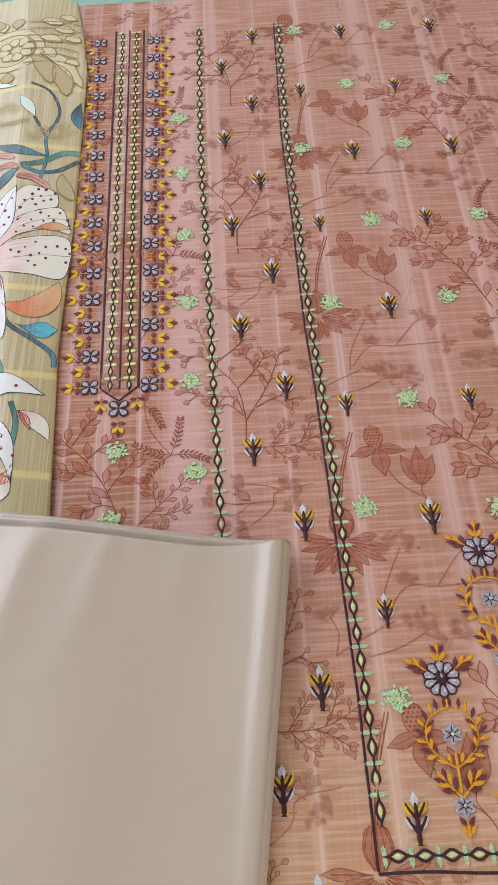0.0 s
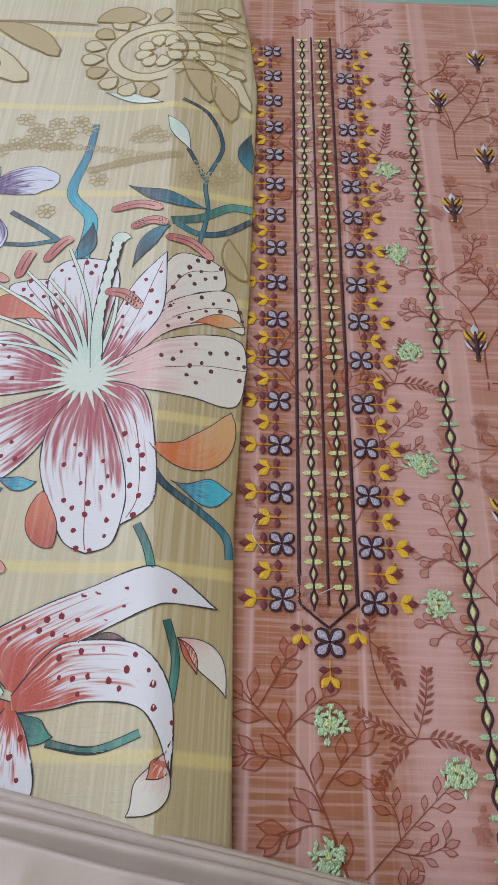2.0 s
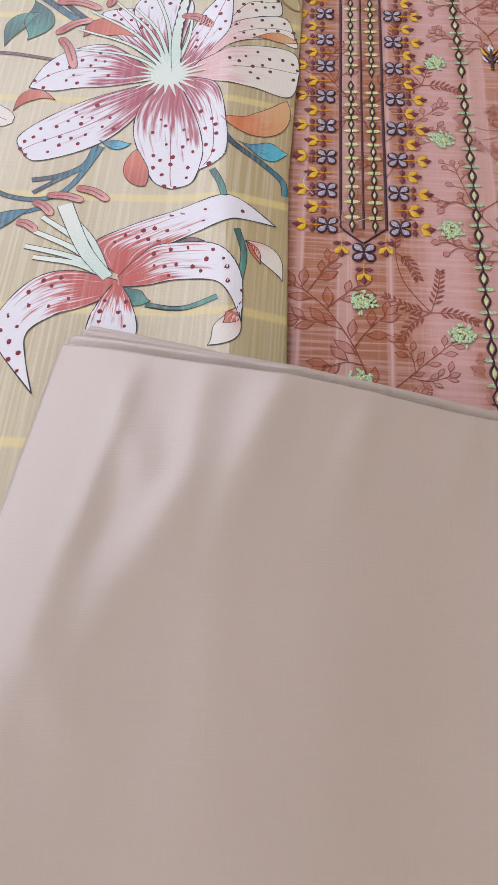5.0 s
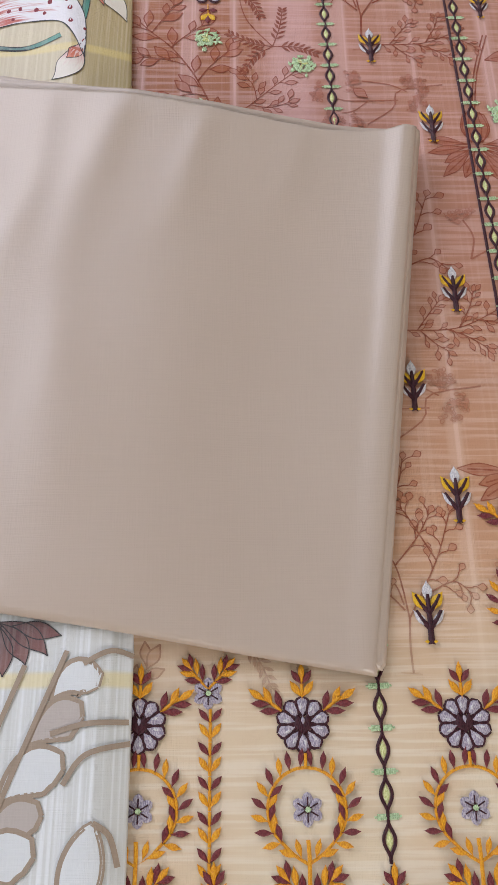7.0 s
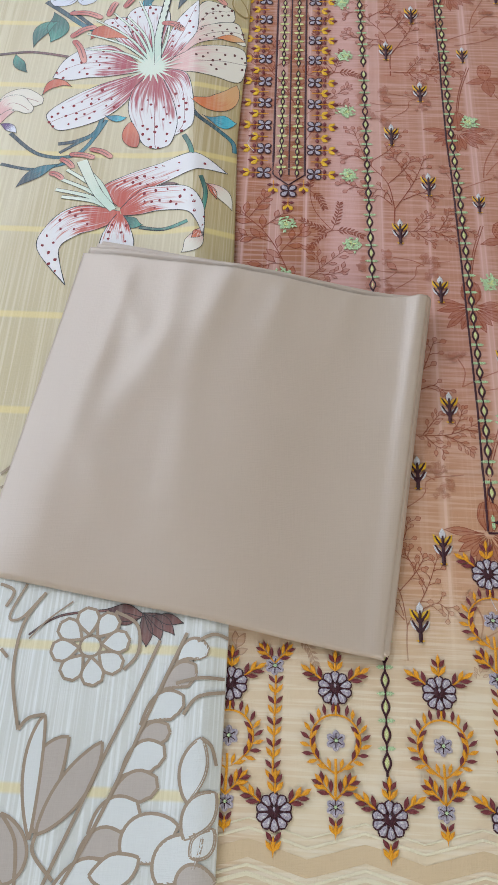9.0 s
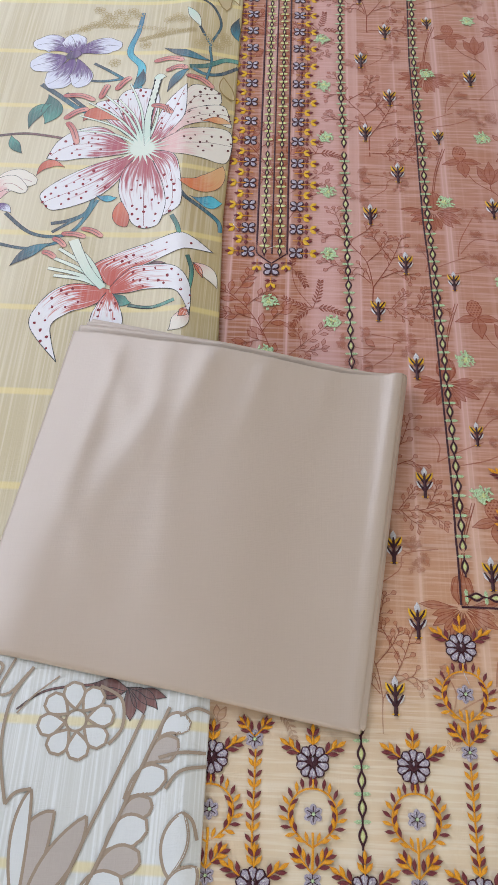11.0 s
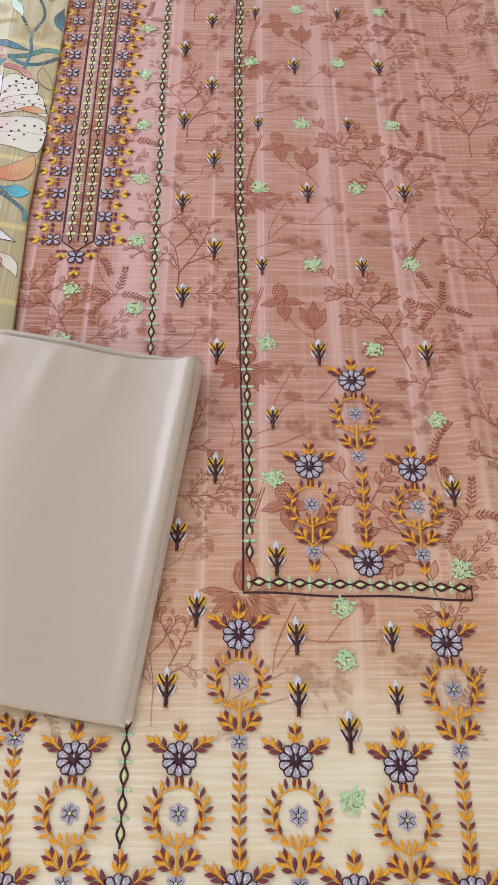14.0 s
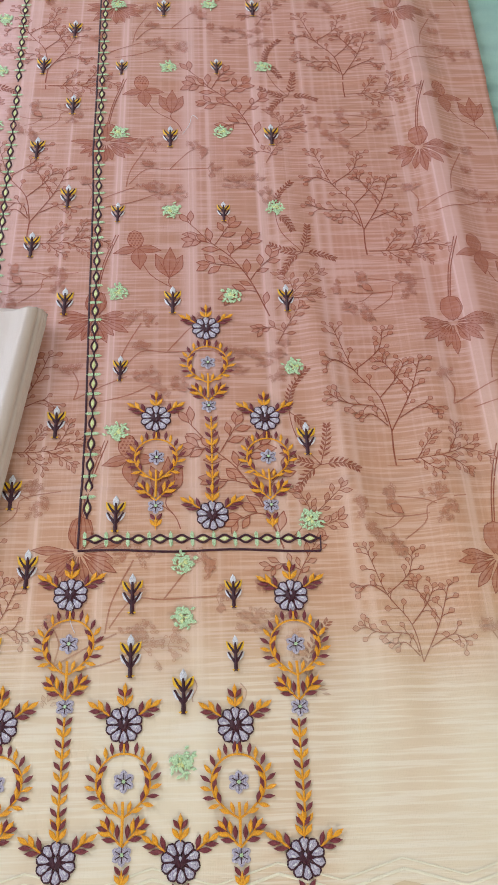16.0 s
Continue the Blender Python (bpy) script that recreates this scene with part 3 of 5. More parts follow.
pen = Pen(shirt_z, 0.0004)
rope = [(lerp_table(FRAME_X, 1.0 - 0.005 * i), 1.0 - 0.005 * i) for i in range(176)]
pen.ribbon(rope, [0.0018] * len(rope), PLUM, 0.0007)
low = [(0.1185 + 0.178 * i / 40, 0.1235 - 0.0045 * i / 40 + 0.0008 * math.sin(i * 0.3)) for i in range(41)]
pen.ribbon(low, [0.0018] * 41, PLUM, 0.0007)
pen.stroke([(0.2965, 0.119), (0.297, 0.131)], 0.0011, PLUM, 0.0005)
pen.stroke([(0.037, -0.058), (0.0365, -0.064), (0.0372, -0.070)], 0.001, PLUM, 0.0006)
pen.done("frame_line", shirt, "plum couched frame line")

# neck panel
NECK = ((-0.0685, -0.0615), (-0.053, -0.046), (-0.037, -0.0305))
for (a, b), w in zip(NECK, (0.0021, 0.0016, 0.0021)):
    line = [(b + (a - b) * i / 110, 0.489 + 0.512 * i / 110) for i in range(111)]
    pen = Pen(shirt_z, 0.0004)
    pen.ribbon(line, [w] * 111, PLUM, 0.0006)
    pen.done("neck_line", shirt, "plum couched neck line")
pen = Pen(shirt_z, 0.0004)
pen.stroke([(-0.0615, 0.4895), (-0.053, 0.482), (-0.046, 0.4765)], 0.0015, PLUM, 0.0007, n=10)
pen.stroke([(-0.0305, 0.4905), (-0.039, 0.483), (-0.046, 0.4765)], 0.0015, PLUM, 0.0007, n=10)
pen.done("neck_point", shirt, "plum couched point of the neck panel")
for i in range(36):
    y = 0.4925 + 0.0142 * i
    s = (y - 0.489) / 0.512
    for x0, x1 in ((-0.0538, -0.0608), (-0.0382, -0.0450)):
        stitch("neck_link", lambda: chain_link(0.0142, 0.0036, 0.0105, 0.0009), x0 + (x1 - x0) * s, y)
for i in range(16):
    y = 0.4915 + 0.0325 * i
    s = (y - 0.4915) / 0.4875
    for x0, x1, side in ((-0.0705, -0.0852, -1), (-0.0215, -0.0255, 1)):
        x = x0 + (x1 - x0) * s
        stitch("neck_flower", neck_flower, x, y)
        turn = 0 if side > 0 else math.pi
        stitch("neck_bud", neck_bud, x + side * 0.0135, y, turn, 1.12)
        if i < 15:
            stitch("neck_bud", neck_bud, x + side * 0.0062, y + 0.0165, turn, 1.12)
stitch("neck_flower", neck_flower, -0.0458, 0.4685, 0, 1.1)
for x, y, a in ((-0.0458, 0.451, -UP), (-0.0605, 0.473, -UP), (-0.0312, 0.4745, -UP)):
    stitch("neck_bud", neck_bud, x, y, a)


# loose thread ends
for pts in ([(0.196, 0.566), (0.203, 0.580), (0.206, 0.594), (0.212, 0.588)], [(-0.083, 0.545), (-0.088, 0.530), (-0.081, 0.519)], [(-0.051, 0.495), (-0.043, 0.499)], [(0.120, 0.062), (0.116, 0.073), (0.119, 0.084)]):
    pen = Pen(shirt_z, 0.0012)
    pen.stroke(pts, 0.0005, WHITE, 0.0003)
    pen.done("loose_thread", shirt, "stray cream thread end")


# ---- printed sprays on the shirt ----
# the print repeats: one step to the side, one step up
SIDE, RISE, ANCHOR = (0.307, -0.014), (0.001, 0.2165), (0.1205, 0.3375)


def on_cloth(x, y):
    return -0.13 < x < 0.508 and 0.012 < y < 1.05


class PrintPen(Pen):
    """A pen in a motif's own coordinates; it leaves out what would fall off the cloth."""

    x, y, size = 0.0, 0.0, 1.0

    def grid(self, rows, m, thick):
        rows = [[(self.x + x * self.size, self.y + y * self.size, u, v) for x, y, u, v in row] for row in rows]
        if all(on_cloth(*row[0][:2]) for row in rows):
            Pen.grid(self, rows, m, thick)

    def speck(self, x, y, r, m):
        self.ribbon([(x - r, y), (x, y + r * 0.2), (x + r, y)], [r * 0.9, r * 2, r * 0.7], m, 0, 1)

    def put_down(self, label=""):
        if self.faces:
            self.done("printed_spray", shirt, label)


def motif_pen(x, y, size=1.0):
    pen = PrintPen(shirt_z, 0.0002, 0.0000012)
    pen.x, pen.y, pen.size = x, y, size
    return pen


def budded(pen, pts, n, rnd, stalk, size, start=0.3, wide=0.55, fill=None, w=0.0009, spread=(0.5, 0.95), peak=0.66):
    """A thin branch through pts with buds or leaves on short stalks to either side, and one at its end."""
    line = smooth_line(pts, 24)
    pen.ribbon(line, [w * (1.15 - 0.5 * i / 24) for i in range(25)], PRINT, 0, 1)
    for i in range(n):
        j = min(23, int(24 * (start + (0.98 - start) * i / max(1, n - 1))))
        a = math.atan2(line[j + 1][1] - line[j][1], line[j + 1][0] - line[j][0])
        turn = (1 if i % 2 else -1) * rnd.uniform(*spread)
        r = stalk * rnd.uniform(0.6, 1.25)
        q = polar(*line[j], r, a + turn)
        pen.stroke([line[j], polar(*line[j], r * 0.55, a + turn * 0.75), q], w * 0.75, PRINT, n=4)
        k = size * rnd.uniform(0.8, 1.2)
        petal_at(pen, *q, a + turn * rnd.uniform(0.7, 1.2), 0, k, k * wide, fill or PRINT_FILL, PRINT, min(0.0008, size * 0.068), peak)
    a = math.atan2(line[-1][1] - line[-3][1], line[-1][0] - line[-3][0])
    petal_at(pen, *line[-1], a, 0, size, size * wide, fill or PRINT_FILL, PRINT, min(0.0008, size * 0.068), peak)


def bud_tree(x, y, seed, size=1.0):
    rnd, pen = random.Random(seed), motif_pen(x, y, size)
    pen.stroke([(0.001, 0), (0.0005, 0.015), (0.0013, 0.0312)], 0.0012, PRINT, n=6)
    pen.stroke([(-0.006, 0.0005), (0.006, -0.0005)], 0.0005, PRINT_FILL)
    for pts, n in (([(0.0013, 0.0312), (-0.0049, 0.0642), (-0.0229, 0.0904), (-0.033, 0.1203), (-0.0369, 0.134)], 10),
                   ([(-0.0229, 0.0904), (-0.0012, 0.1102), (0.0048, 0.130)], 7), ([(-0.0046, 0.063), (0.0101, 0.0806), (0.0183, 0.0948)], 6),
                   ([(0.0013, 0.0312), (0.0203, 0.066), (0.0311, 0.096)], 7), ([(0.0094, 0.0432), (0.0286, 0.0529), (0.0383, 0.047)], 5),
                   ([(-0.0013, 0.0393), (-0.0085, 0.0543), (-0.0337, 0.0574), (-0.0451, 0.0635)], 9),
                   ([(-0.0229, 0.0904), (-0.0362, 0.0996), (-0.044, 0.098)], 4), ([(0.0203, 0.066), (0.006, 0.0923), (0.002, 0.0983)], 5),
                   ([(-0.001, 0.036), (-0.012, 0.047), (-0.021, 0.046)], 3)):
        budded(pen, pts, n, rnd, 0.0062, 0.0068, 0.34)
    pen.put_down()


def leaf_spray(x, y, seed):
    """A leaning branch whose side twigs carry long veined leaves."""
    rnd, pen = random.Random(seed), motif_pen(x, y)
    main = [(0.1499, 0.0), (0.1349, 0.0401), (0.1184, 0.0675), (0.101, 0.0853), (0.0807, 0.1106)]
    budded(pen, main, 9, rnd, 0.003, 0.0145, 0.1, 0.36, None, 0.0011, (0.45, 0.8), 0.5)
    for pts in ([(0.1349, 0.0401), (0.142, 0.052), (0.154, 0.066)], [(0.128, 0.0536), (0.115, 0.058), (0.0998, 0.0602)],
                [(0.1169, 0.0689), (0.126, 0.079), (0.1369, 0.0887)], [(0.1049, 0.0823), (0.096, 0.086), (0.0861, 0.0881)],
                [(0.105, 0.083), (0.111, 0.094), (0.118, 0.107)], [(0.141, 0.027), (0.130, 0.029), (0.117, 0.024)]):
        budded(pen, pts, 4, rnd, 0.002, 0.0125, 0.45, 0.40, None, 0.0008, (0.5, 0.85), 0.5)
    pen.put_down()


def lotus(x, y, seed):
    """A hanging flower: a ribbed globe on a double stalk, over a fan of pointed petals."""
    rnd, pen = random.Random(seed), motif_pen(x, y)
    for d in (-0.0008, 0.0008):
        pen.stroke([(0.001 + d, 0.030), (0.006 + d * 1.2, 0.062), (0.016 + d * 1.6, 0.096)], 0.0009, PRINT, n=10)
    for i in range(11):
        a = -UP + (i - 5) * 0.34 + rnd.uniform(-0.08, 0.08)
        r = 0.0315 * rnd.uniform(0.78, 1.12)
        petal_at(pen, 0, 0.002, a, 0.004, r, 0.0060, PRINT_DENSE, PRINT, 0.0006, 0.62)
        pen.stroke([polar(0, 0.002, 0.007, a), polar(0, 0.002, r * 0.85, a)], 0.0009, PRINT)
    petal_at(pen, 0.0005, 0.006, UP, -0.003, 0.024, 0.018, PRINT_DENSE, PRINT, 0.0008, 0.5, 0, 0.9)
    for k in (-0.8, -0.4, 0.0, 0.4, 0.8):
        pen.stroke([(0.0005 + k * 0.004, 0.004), (0.0005 + k * 0.010, 0.016), (0.0005 + k * 0.005, 0.029)], 0.0007, PRINT, n=6)
    pen.put_down()


def cone_flower(x, y, seed):
    """A scaled cone with spread sepals, and a tulip-like leaf on the same stalk."""
    rnd, pen = random.Random(seed), motif_pen(x, y)
    pen.stroke([(0.0378, 0.066), (0.048, 0.047), (0.0679, 0.0312), (0.074, 0.018)], 0.0008, PRINT, n=10)
    pen.stroke([(0.0635, 0.0444), (0.063, 0.038), (0.0679, 0.0312)], 0.0008, PRINT, n=5)
    for dx, dy, w in ((-0.0215, -0.007, 0.008), (0.0215, -0.004, 0.008), (0.003, -0.026, 0.012)):
        a = math.atan2(dy, dx)
        petal_at(pen, 0.0347, 0.0805, a, 0, math.hypot(dx, dy), w, PRINT_DENSE, PRINT, 0.0007, 0.45)
        pen.stroke([(0.0347, 0.0805), (0.0347 + dx * 0.8, 0.0805 + dy * 0.8)], 0.0006, PRINT)
    petal_at(pen, 0.034, 0.079, UP + 0.12, 0, 0.0225, 0.0145, PRINT_FILL, PRINT, 0.0007, 0.5, 0, 0.8)
    for i in range(6):
        for k in range(4):
            pen.speck(0.0285 + 0.003 * k + 0.0015 * (i % 2) - 0.0004 * i, 0.083 + 0.0029 * i, 0.0010, PRINT)
    for a, r in ((UP + 0.42, 0.031), (UP - 0.42, 0.029), (UP - 0.02, 0.036)):
        petal_at(pen, 0.0635, 0.0444, a, 0, r, 0.0098, PRINT_DENSE, PRINT, 0.0007, 0.5)
        pen.stroke([(0.0635, 0.0444), polar(0.0635, 0.0444, r * 0.8, a)], 0.0006, PRINT)
    pen.put_down()


def lace_head(pen, x, y, a, r, rnd, n=11, m=None):
    """A lacy flower head that opens along a."""
    for i in range(n):
        p = polar(x, y, r * rnd.uniform(0.3, 1.0), a + rnd.uniform(-1.3, 1.3))
        if i % 3 == 0:
            pen.stroke([(x, y), p], 0.0005, m or PRINT_FILL)
        for k in range(3):
            petal_at(pen, *p, rnd.uniform(0, 6.28), 0, 0.0034, 0.0017, None, m or PRINT_FILL, 0.00045)


def umbel(x, y, seed):
    """A forked branch with lacy heads."""
    rnd, pen = random.Random(seed), motif_pen(x, y)
    for pts in ([(-0.012, 0.1346), (0.008, 0.146), (0.0303, 0.1564)], [(0.0222, 0.1567), (0.0262, 0.1797), (0.0407, 0.2111)],
                [(0.0249, 0.1604), (0.0409, 0.1808), (0.0628, 0.1802), (0.100, 0.1814)], [(0.0628, 0.1802), (0.0796, 0.202), (0.0857, 0.2068)],
                [(0.0042, 0.1311), (0.0306, 0.1377), (0.0480, 0.1463)], [(-0.012, 0.1346), (-0.009, 0.150), (-0.014, 0.162)]):
        pen.stroke(pts, 0.0011, PRINT_DENSE, n=12)
    for hx, hy, a, r in ((0.0427, 0.2131, 0.4, 0.012), (0.0350, 0.2131, 2.4, 0.010), (0.100, 0.1814, 0.0, 0.012), (0.0857, 0.2068, 0.9, 0.012),
                         (0.092, 0.203, 0.0, 0.009), (0.048, 0.1463, 0.3, 0.019), (0.044, 0.150, 1.3, 0.016), (0.066, 0.146, 0.0, 0.014), (0.042, 0.184, 1.4, 0.008), (-0.014, 0.162, 1.9, 0.009)):
        lace_head(pen, hx, hy, a, r, rnd)
    pen.put_down()


def fern(x, y, seed):
    pen = motif_pen(x, y)
    c = (0.183, 0.0702)
    for pts, n, first in (([c, (0.170, 0.073), (0.1553, 0.0815)], 9, 2), ([c, (0.198, 0.070), (0.2109, 0.0646)], 9, 2), ([c, (0.188, 0.088), (0.190, 0.1037)], 9, 2),
                          ([c, (0.172, 0.062), (0.1644, 0.0491)], 8, 2), ([c, (0.1666, 0.0938), (0.1615, 0.1191), (0.1647, 0.1412), (0.1777, 0.1594)], 24, 13), ([(0.1615, 0.1191), (0.170, 0.1105), (0.1756, 0.0978)], 8, 2)):
        line = smooth_line(pts, n)
        pen.ribbon(line, [0.0007] * (n + 1), PRINT, 0, 1)
        for j in range(first, n + 1):
            a = math.atan2(line[j][1] - line[j - 1][1], line[j][0] - line[j - 1][0])
            for side in (-1, 1):
                petal_at(pen, *line[j], a + side * 0.75, 0, 0.0070 * (1.15 - 0.5 * j / n), 0.0016, PRINT, None, 0, 0.5)
    pen.put_down()


def fine_spray(x, y, seed):
    """A lying twig of small open leaves, and two looser sprigs beside it."""
    rnd, pen = random.Random(seed), motif_pen(x, y)
    for pts, n in (([(0.003, 0.005), (0.0392, 0.0062), (0.0641, 0.0182)], 12), ([(0.018, 0.0045), (0.026, 0.016), (0.032, 0.024)], 7), ([(0.034, 0.006), (0.046, 0.001), (0.056, -0.006)], 7),
                   ([(0.042, 0.007), (0.049, 0.020), (0.052, 0.030)], 7), ([(0.020, 0.0045), (0.027, -0.003), (0.034, -0.008)], 5), ([(0.052, 0.012), (0.064, 0.010), (0.074, 0.004)], 5)):
        budded(pen, pts, n, rnd, 0.0035, 0.0058, 0.2, 0.42, None, 0.0007, (0.5, 0.9), 0.5)
    pen.put_down()


def loose_sprig(x, y, seed):
    rnd, pen = random.Random(seed), motif_pen(x, y)
    for pts, n in (([(0.1553, 0.0072), (0.1797, 0.0321), (0.1964, 0.0481)], 8), ([(0.172, 0.024), (0.170, 0.036), (0.164, 0.046)], 6), ([(0.168, 0.020), (0.180, 0.018), (0.192, 0.022)], 6), ([(0.1553, -0.0296), (0.164, -0.012), (0.1751, 0.0066)], 7), ([(0.161, -0.017), (0.150, -0.012), (0.141, -0.014)], 5)):
        budded(pen, pts, n, rnd, 0.003, 0.0078, 0.3, 0.40, FAINT_PRINT, 0.0006, (0.5, 0.9), 0.5)
    pen.put_down()


def headed_branch(x, y, seed):
    rnd, pen = random.Random(seed), motif_pen(x, y)
    for pts in ([(-0.0004, -0.063), (0.0167, -0.0496), (0.0211, -0.0355), (0.0494, -0.0300)], [(-0.021, -0.041), (-0.010, -0.044), (0.0203, -0.0433)],
                [(-0.0017, -0.0273), (0.0154, -0.0304), (0.026, -0.036)], [(0.001, -0.044), (-0.008, -0.052), (-0.016, -0.054)]):
        pen.stroke(pts, 0.0009, PRINT_DENSE, n=10)
    for hx, hy, a, r in ((-0.0272, -0.0378, 3.1, 0.009), (0.0269, -0.0335, 1.2, 0.013), (0.0297, -0.0404, -0.6, 0.012), (-0.0037, -0.0273, 3.0, 0.010), (-0.002, -0.065, 3.5, 0.010), (-0.018, -0.056, 3.8, 0.010)):
        lace_head(pen, hx, hy, a, r, rnd, 14)
    petal_at(pen, 0.001, -0.042, 2.4, 0, 0.012, 0.006, PRINT_FILL, PRINT, 0.0005)
    pen.put_down()


def faint_lace(x, y, seed):
    rnd, pen = random.Random(seed), motif_pen(x, y)
    for i in range(9):
        lace_head(pen, 0.1414 + rnd.uniform(-0.022, 0.022), 0.1609 + rnd.uniform(-0.030, 0.026), UP, 0.009, rnd, 9, FAINT_PRINT)
    pen.put_down("faint lacy print")


for col in (-1, 0, 1):
    for row in (-2, -1, 0, 1, 2, 3):
        px, py = (ANCHOR[k] + col * SIDE[k] + row * RISE[k] for k in (0, 1))
        seed = 20 * (row % 2) + 3
        last = row == -1
        for made in (lotus, cone_flower, leaf_spray, umbel, fern, loose_sprig, faint_lace):
            made(px, py, seed + col * 7)
        tx, ty = px + 0.2401, py - 0.1488
        bud_tree(tx, ty + (0.036 if last else 0), seed + 11, 0.82 if last else 1.0)
        fine_spray(tx, ty, seed + 1)
        headed_branch(tx, ty, seed + 2)

# ---- hem weave ----
HEM_PALE = plain_cloth("cream raised hem yarn", (0.80, 0.70, 0.48), (0.85, 0.77, 0.58), 0.5, 0.3, 0.8)
HEM_TAN = plain_cloth("tan hem print", (0.62, 0.46, 0.28), (0.69, 0.53, 0.34), 0.55, 0.2)
HEM_STEP = [0]


def zigzag(y, w, m, thick=0.0):
    line = [(-0.27 + 0.0055 * i, y + 0.011 * abs((((-0.27 + 0.0055 * i + 0.0165) / 0.0385 + 1) % 2) - 1)) for i in range(132)]
    HEM_STEP[0] += 1
    pen = Pen(shirt_z, 0.0002 + 0.00001 * HEM_STEP[0])
    pen.ribbon(line, [w] * len(line), m, thick)
    pen.done("hem_zigzag", shirt)


for y in (-0.116, -0.156, -0.196, -0.236):
    zigzag(y, 0.011, HEM_TAN)
for y, w in ((-0.098, 0.0012), (-0.104, 0.0018), (-0.126, 0.0020), (-0.131, 0.0030), (-0.137, 0.0012), (-0.146, 0.0018), (-0.163, 0.0022), (-0.169, 0.0034), (-0.175, 0.0012), (-0.186, 0.0018), (-0.206, 0.0022), (-0.212, 0.0034)):
    zigzag(y, w, HEM_PALE, 0.0003)


# ---- dupatta ----
def silk(name, a, b, alpha=1.0):
    """Slub silk with vertical ribs of yarn and sparse yellow weft bars; it pales to white past the lower border."""
    n = Nodes(name, 0.35, 0.0, 0.95)
    ya, yb = weave(n, 0.45)
    y = n.axis(1)
    rib = n.ramp(n.noise(420, 5, 1, 2), 0.42, 0.66)
    c = n.mix(n.ramp(n.noise(10, 2.5, 1, 2), 0.35, 0.65), a, b)
    c = n.mix(n.math("MULTIPLY", rib, 0.35), c, (0.82, 0.74, 0.55))
    low = n.ramp(y, 0.135, 0.065)
    c = n.mix(low, c, n.mix(rib, (0.66, 0.67, 0.64), (0.82, 0.84, 0.84)))
    bar = n.math("FRACT", n.math("MULTIPLY", n.math("ADD", y, 1.047), 1 / 0.0965))
    line = n.math("MULTIPLY", n.ramp(bar, 0.0, 0.03), n.ramp(bar, 0.10, 0.07))
    c = n.mix(n.math("MULTIPLY", line, 0.55), c, (0.82, 0.66, 0.22))
    n.b.inputs["Alpha"].default_value = alpha
    return n.colour(c)


def dye(name, tip, root, start, end, streak=0.35, alpha=0.92):
    """Printed dye that runs from the root colour to the tip colour along a petal, with brushed streaks."""
    n = Nodes(name, 0.36, 0.0, 0.8)
    weave(n, 0.4)
    u, v = n.attr("along"), n.attr("across")
    t = n.add("ShaderNodeCombineXYZ")
    n.put(n.math("MULTIPLY", u, 4.5), t.inputs[0])
    n.put(n.math("MULTIPLY", v, 9.0), t.inputs[1])
    q = n.add("ShaderNodeTexNoise")
    q.inputs["Scale"].default_value = 1.0
    n.put(t.outputs[0], q.inputs["Vector"])
    f = n.math("ADD", u, n.math("MULTIPLY", n.math("SUBTRACT", q.outputs["Fac"], 0.5), streak * 2))
    rib = n.ramp(n.noise(420, 6, 1, 2), 0.4, 0.7, 0.0, 0.12)
    c = n.mix(n.ramp(f, start, end), root, tip)
    n.colour(n.mix(rib, c, (0.80, 0.74, 0.64)))
    return n.m


STRAW = silk("straw slub silk", (0.54, 0.44, 0.24), (0.64, 0.55, 0.36))
# opaque, and a darker straw than the folded part
STRIP = silk("darker single layer of straw silk", (0.46, 0.34, 0.15), (0.54, 0.42, 0.20), 1.0)
INK = plain_cloth("dark ink outline", (0.03, 0.035, 0.04), (0.07, 0.06, 0.06))
PINKP = dye("blush lily petal", (0.80, 0.77, 0.79), (0.40, 0.035, 0.06), 0.14, 0.44, 0.55)
PALEP = dye("pale lily petal", (0.80, 0.73, 0.62), (0.74, 0.40, 0.38), 0.05, 0.55)
REDP = dye("flame lily petal", (0.80, 0.77, 0.79), (0.52, 0.055, 0.02), 0.20, 0.50, 0.6)
DOTS = plain_cloth("crimson spot", (0.22, 0.02, 0.03), (0.30, 0.04, 0.05))
DARKDOTS = plain_cloth("brown spot", (0.10, 0.03, 0.03), (0.16, 0.05, 0.04))
ORANGE = dye("orange petal curl", (0.70, 0.38, 0.16), (0.66, 0.15, 0.02), 0.1, 0.9)
RUST = dye("rust sepal", (0.66, 0.16, 0.07), (0.50, 0.07, 0.02), 0.1, 0.9)
CORAL = dye("coral anther", (0.72, 0.30, 0.24), (0.50, 0.09, 0.07), 0.1, 0.9, 0.6)
TEAL = dye("teal leaf", (0.006, 0.16, 0.22), (0.002, 0.025, 0.045), 0.2, 0.8, 0.6)
AQUA = dye("aqua leaf", (0.06, 0.46, 0.58), (0.004, 0.14, 0.26), 0.1, 0.8, 0.7)
LEAFGREEN = dye("bottle green leaf", (0.05, 0.27, 0.20), (0.01, 0.10, 0.08), 0.2, 0.9, 0.6)
MINTY = dye("pale green filament", (0.76, 0.80, 0.68), (0.60, 0.74, 0.62), 0.2, 0.9)
VIOLET = dye("violet petal", (0.70, 0.70, 0.80), (0.09, 0.012, 0.16), 0.3, 0.72, 0.5)
PLUM_DYE = dye("dark violet heart", (0.10, 0.02, 0.16), (0.03, 0.005, 0.06), 0.2, 0.8)
BROWNLEAF = dye("brown leaf", (0.20, 0.07, 0.06), (0.09, 0.03, 0.03), 0.1, 0.9)
TAUPE = plain_cloth("taupe scroll line", (0.33, 0.25, 0.18), (0.42, 0.33, 0.25))
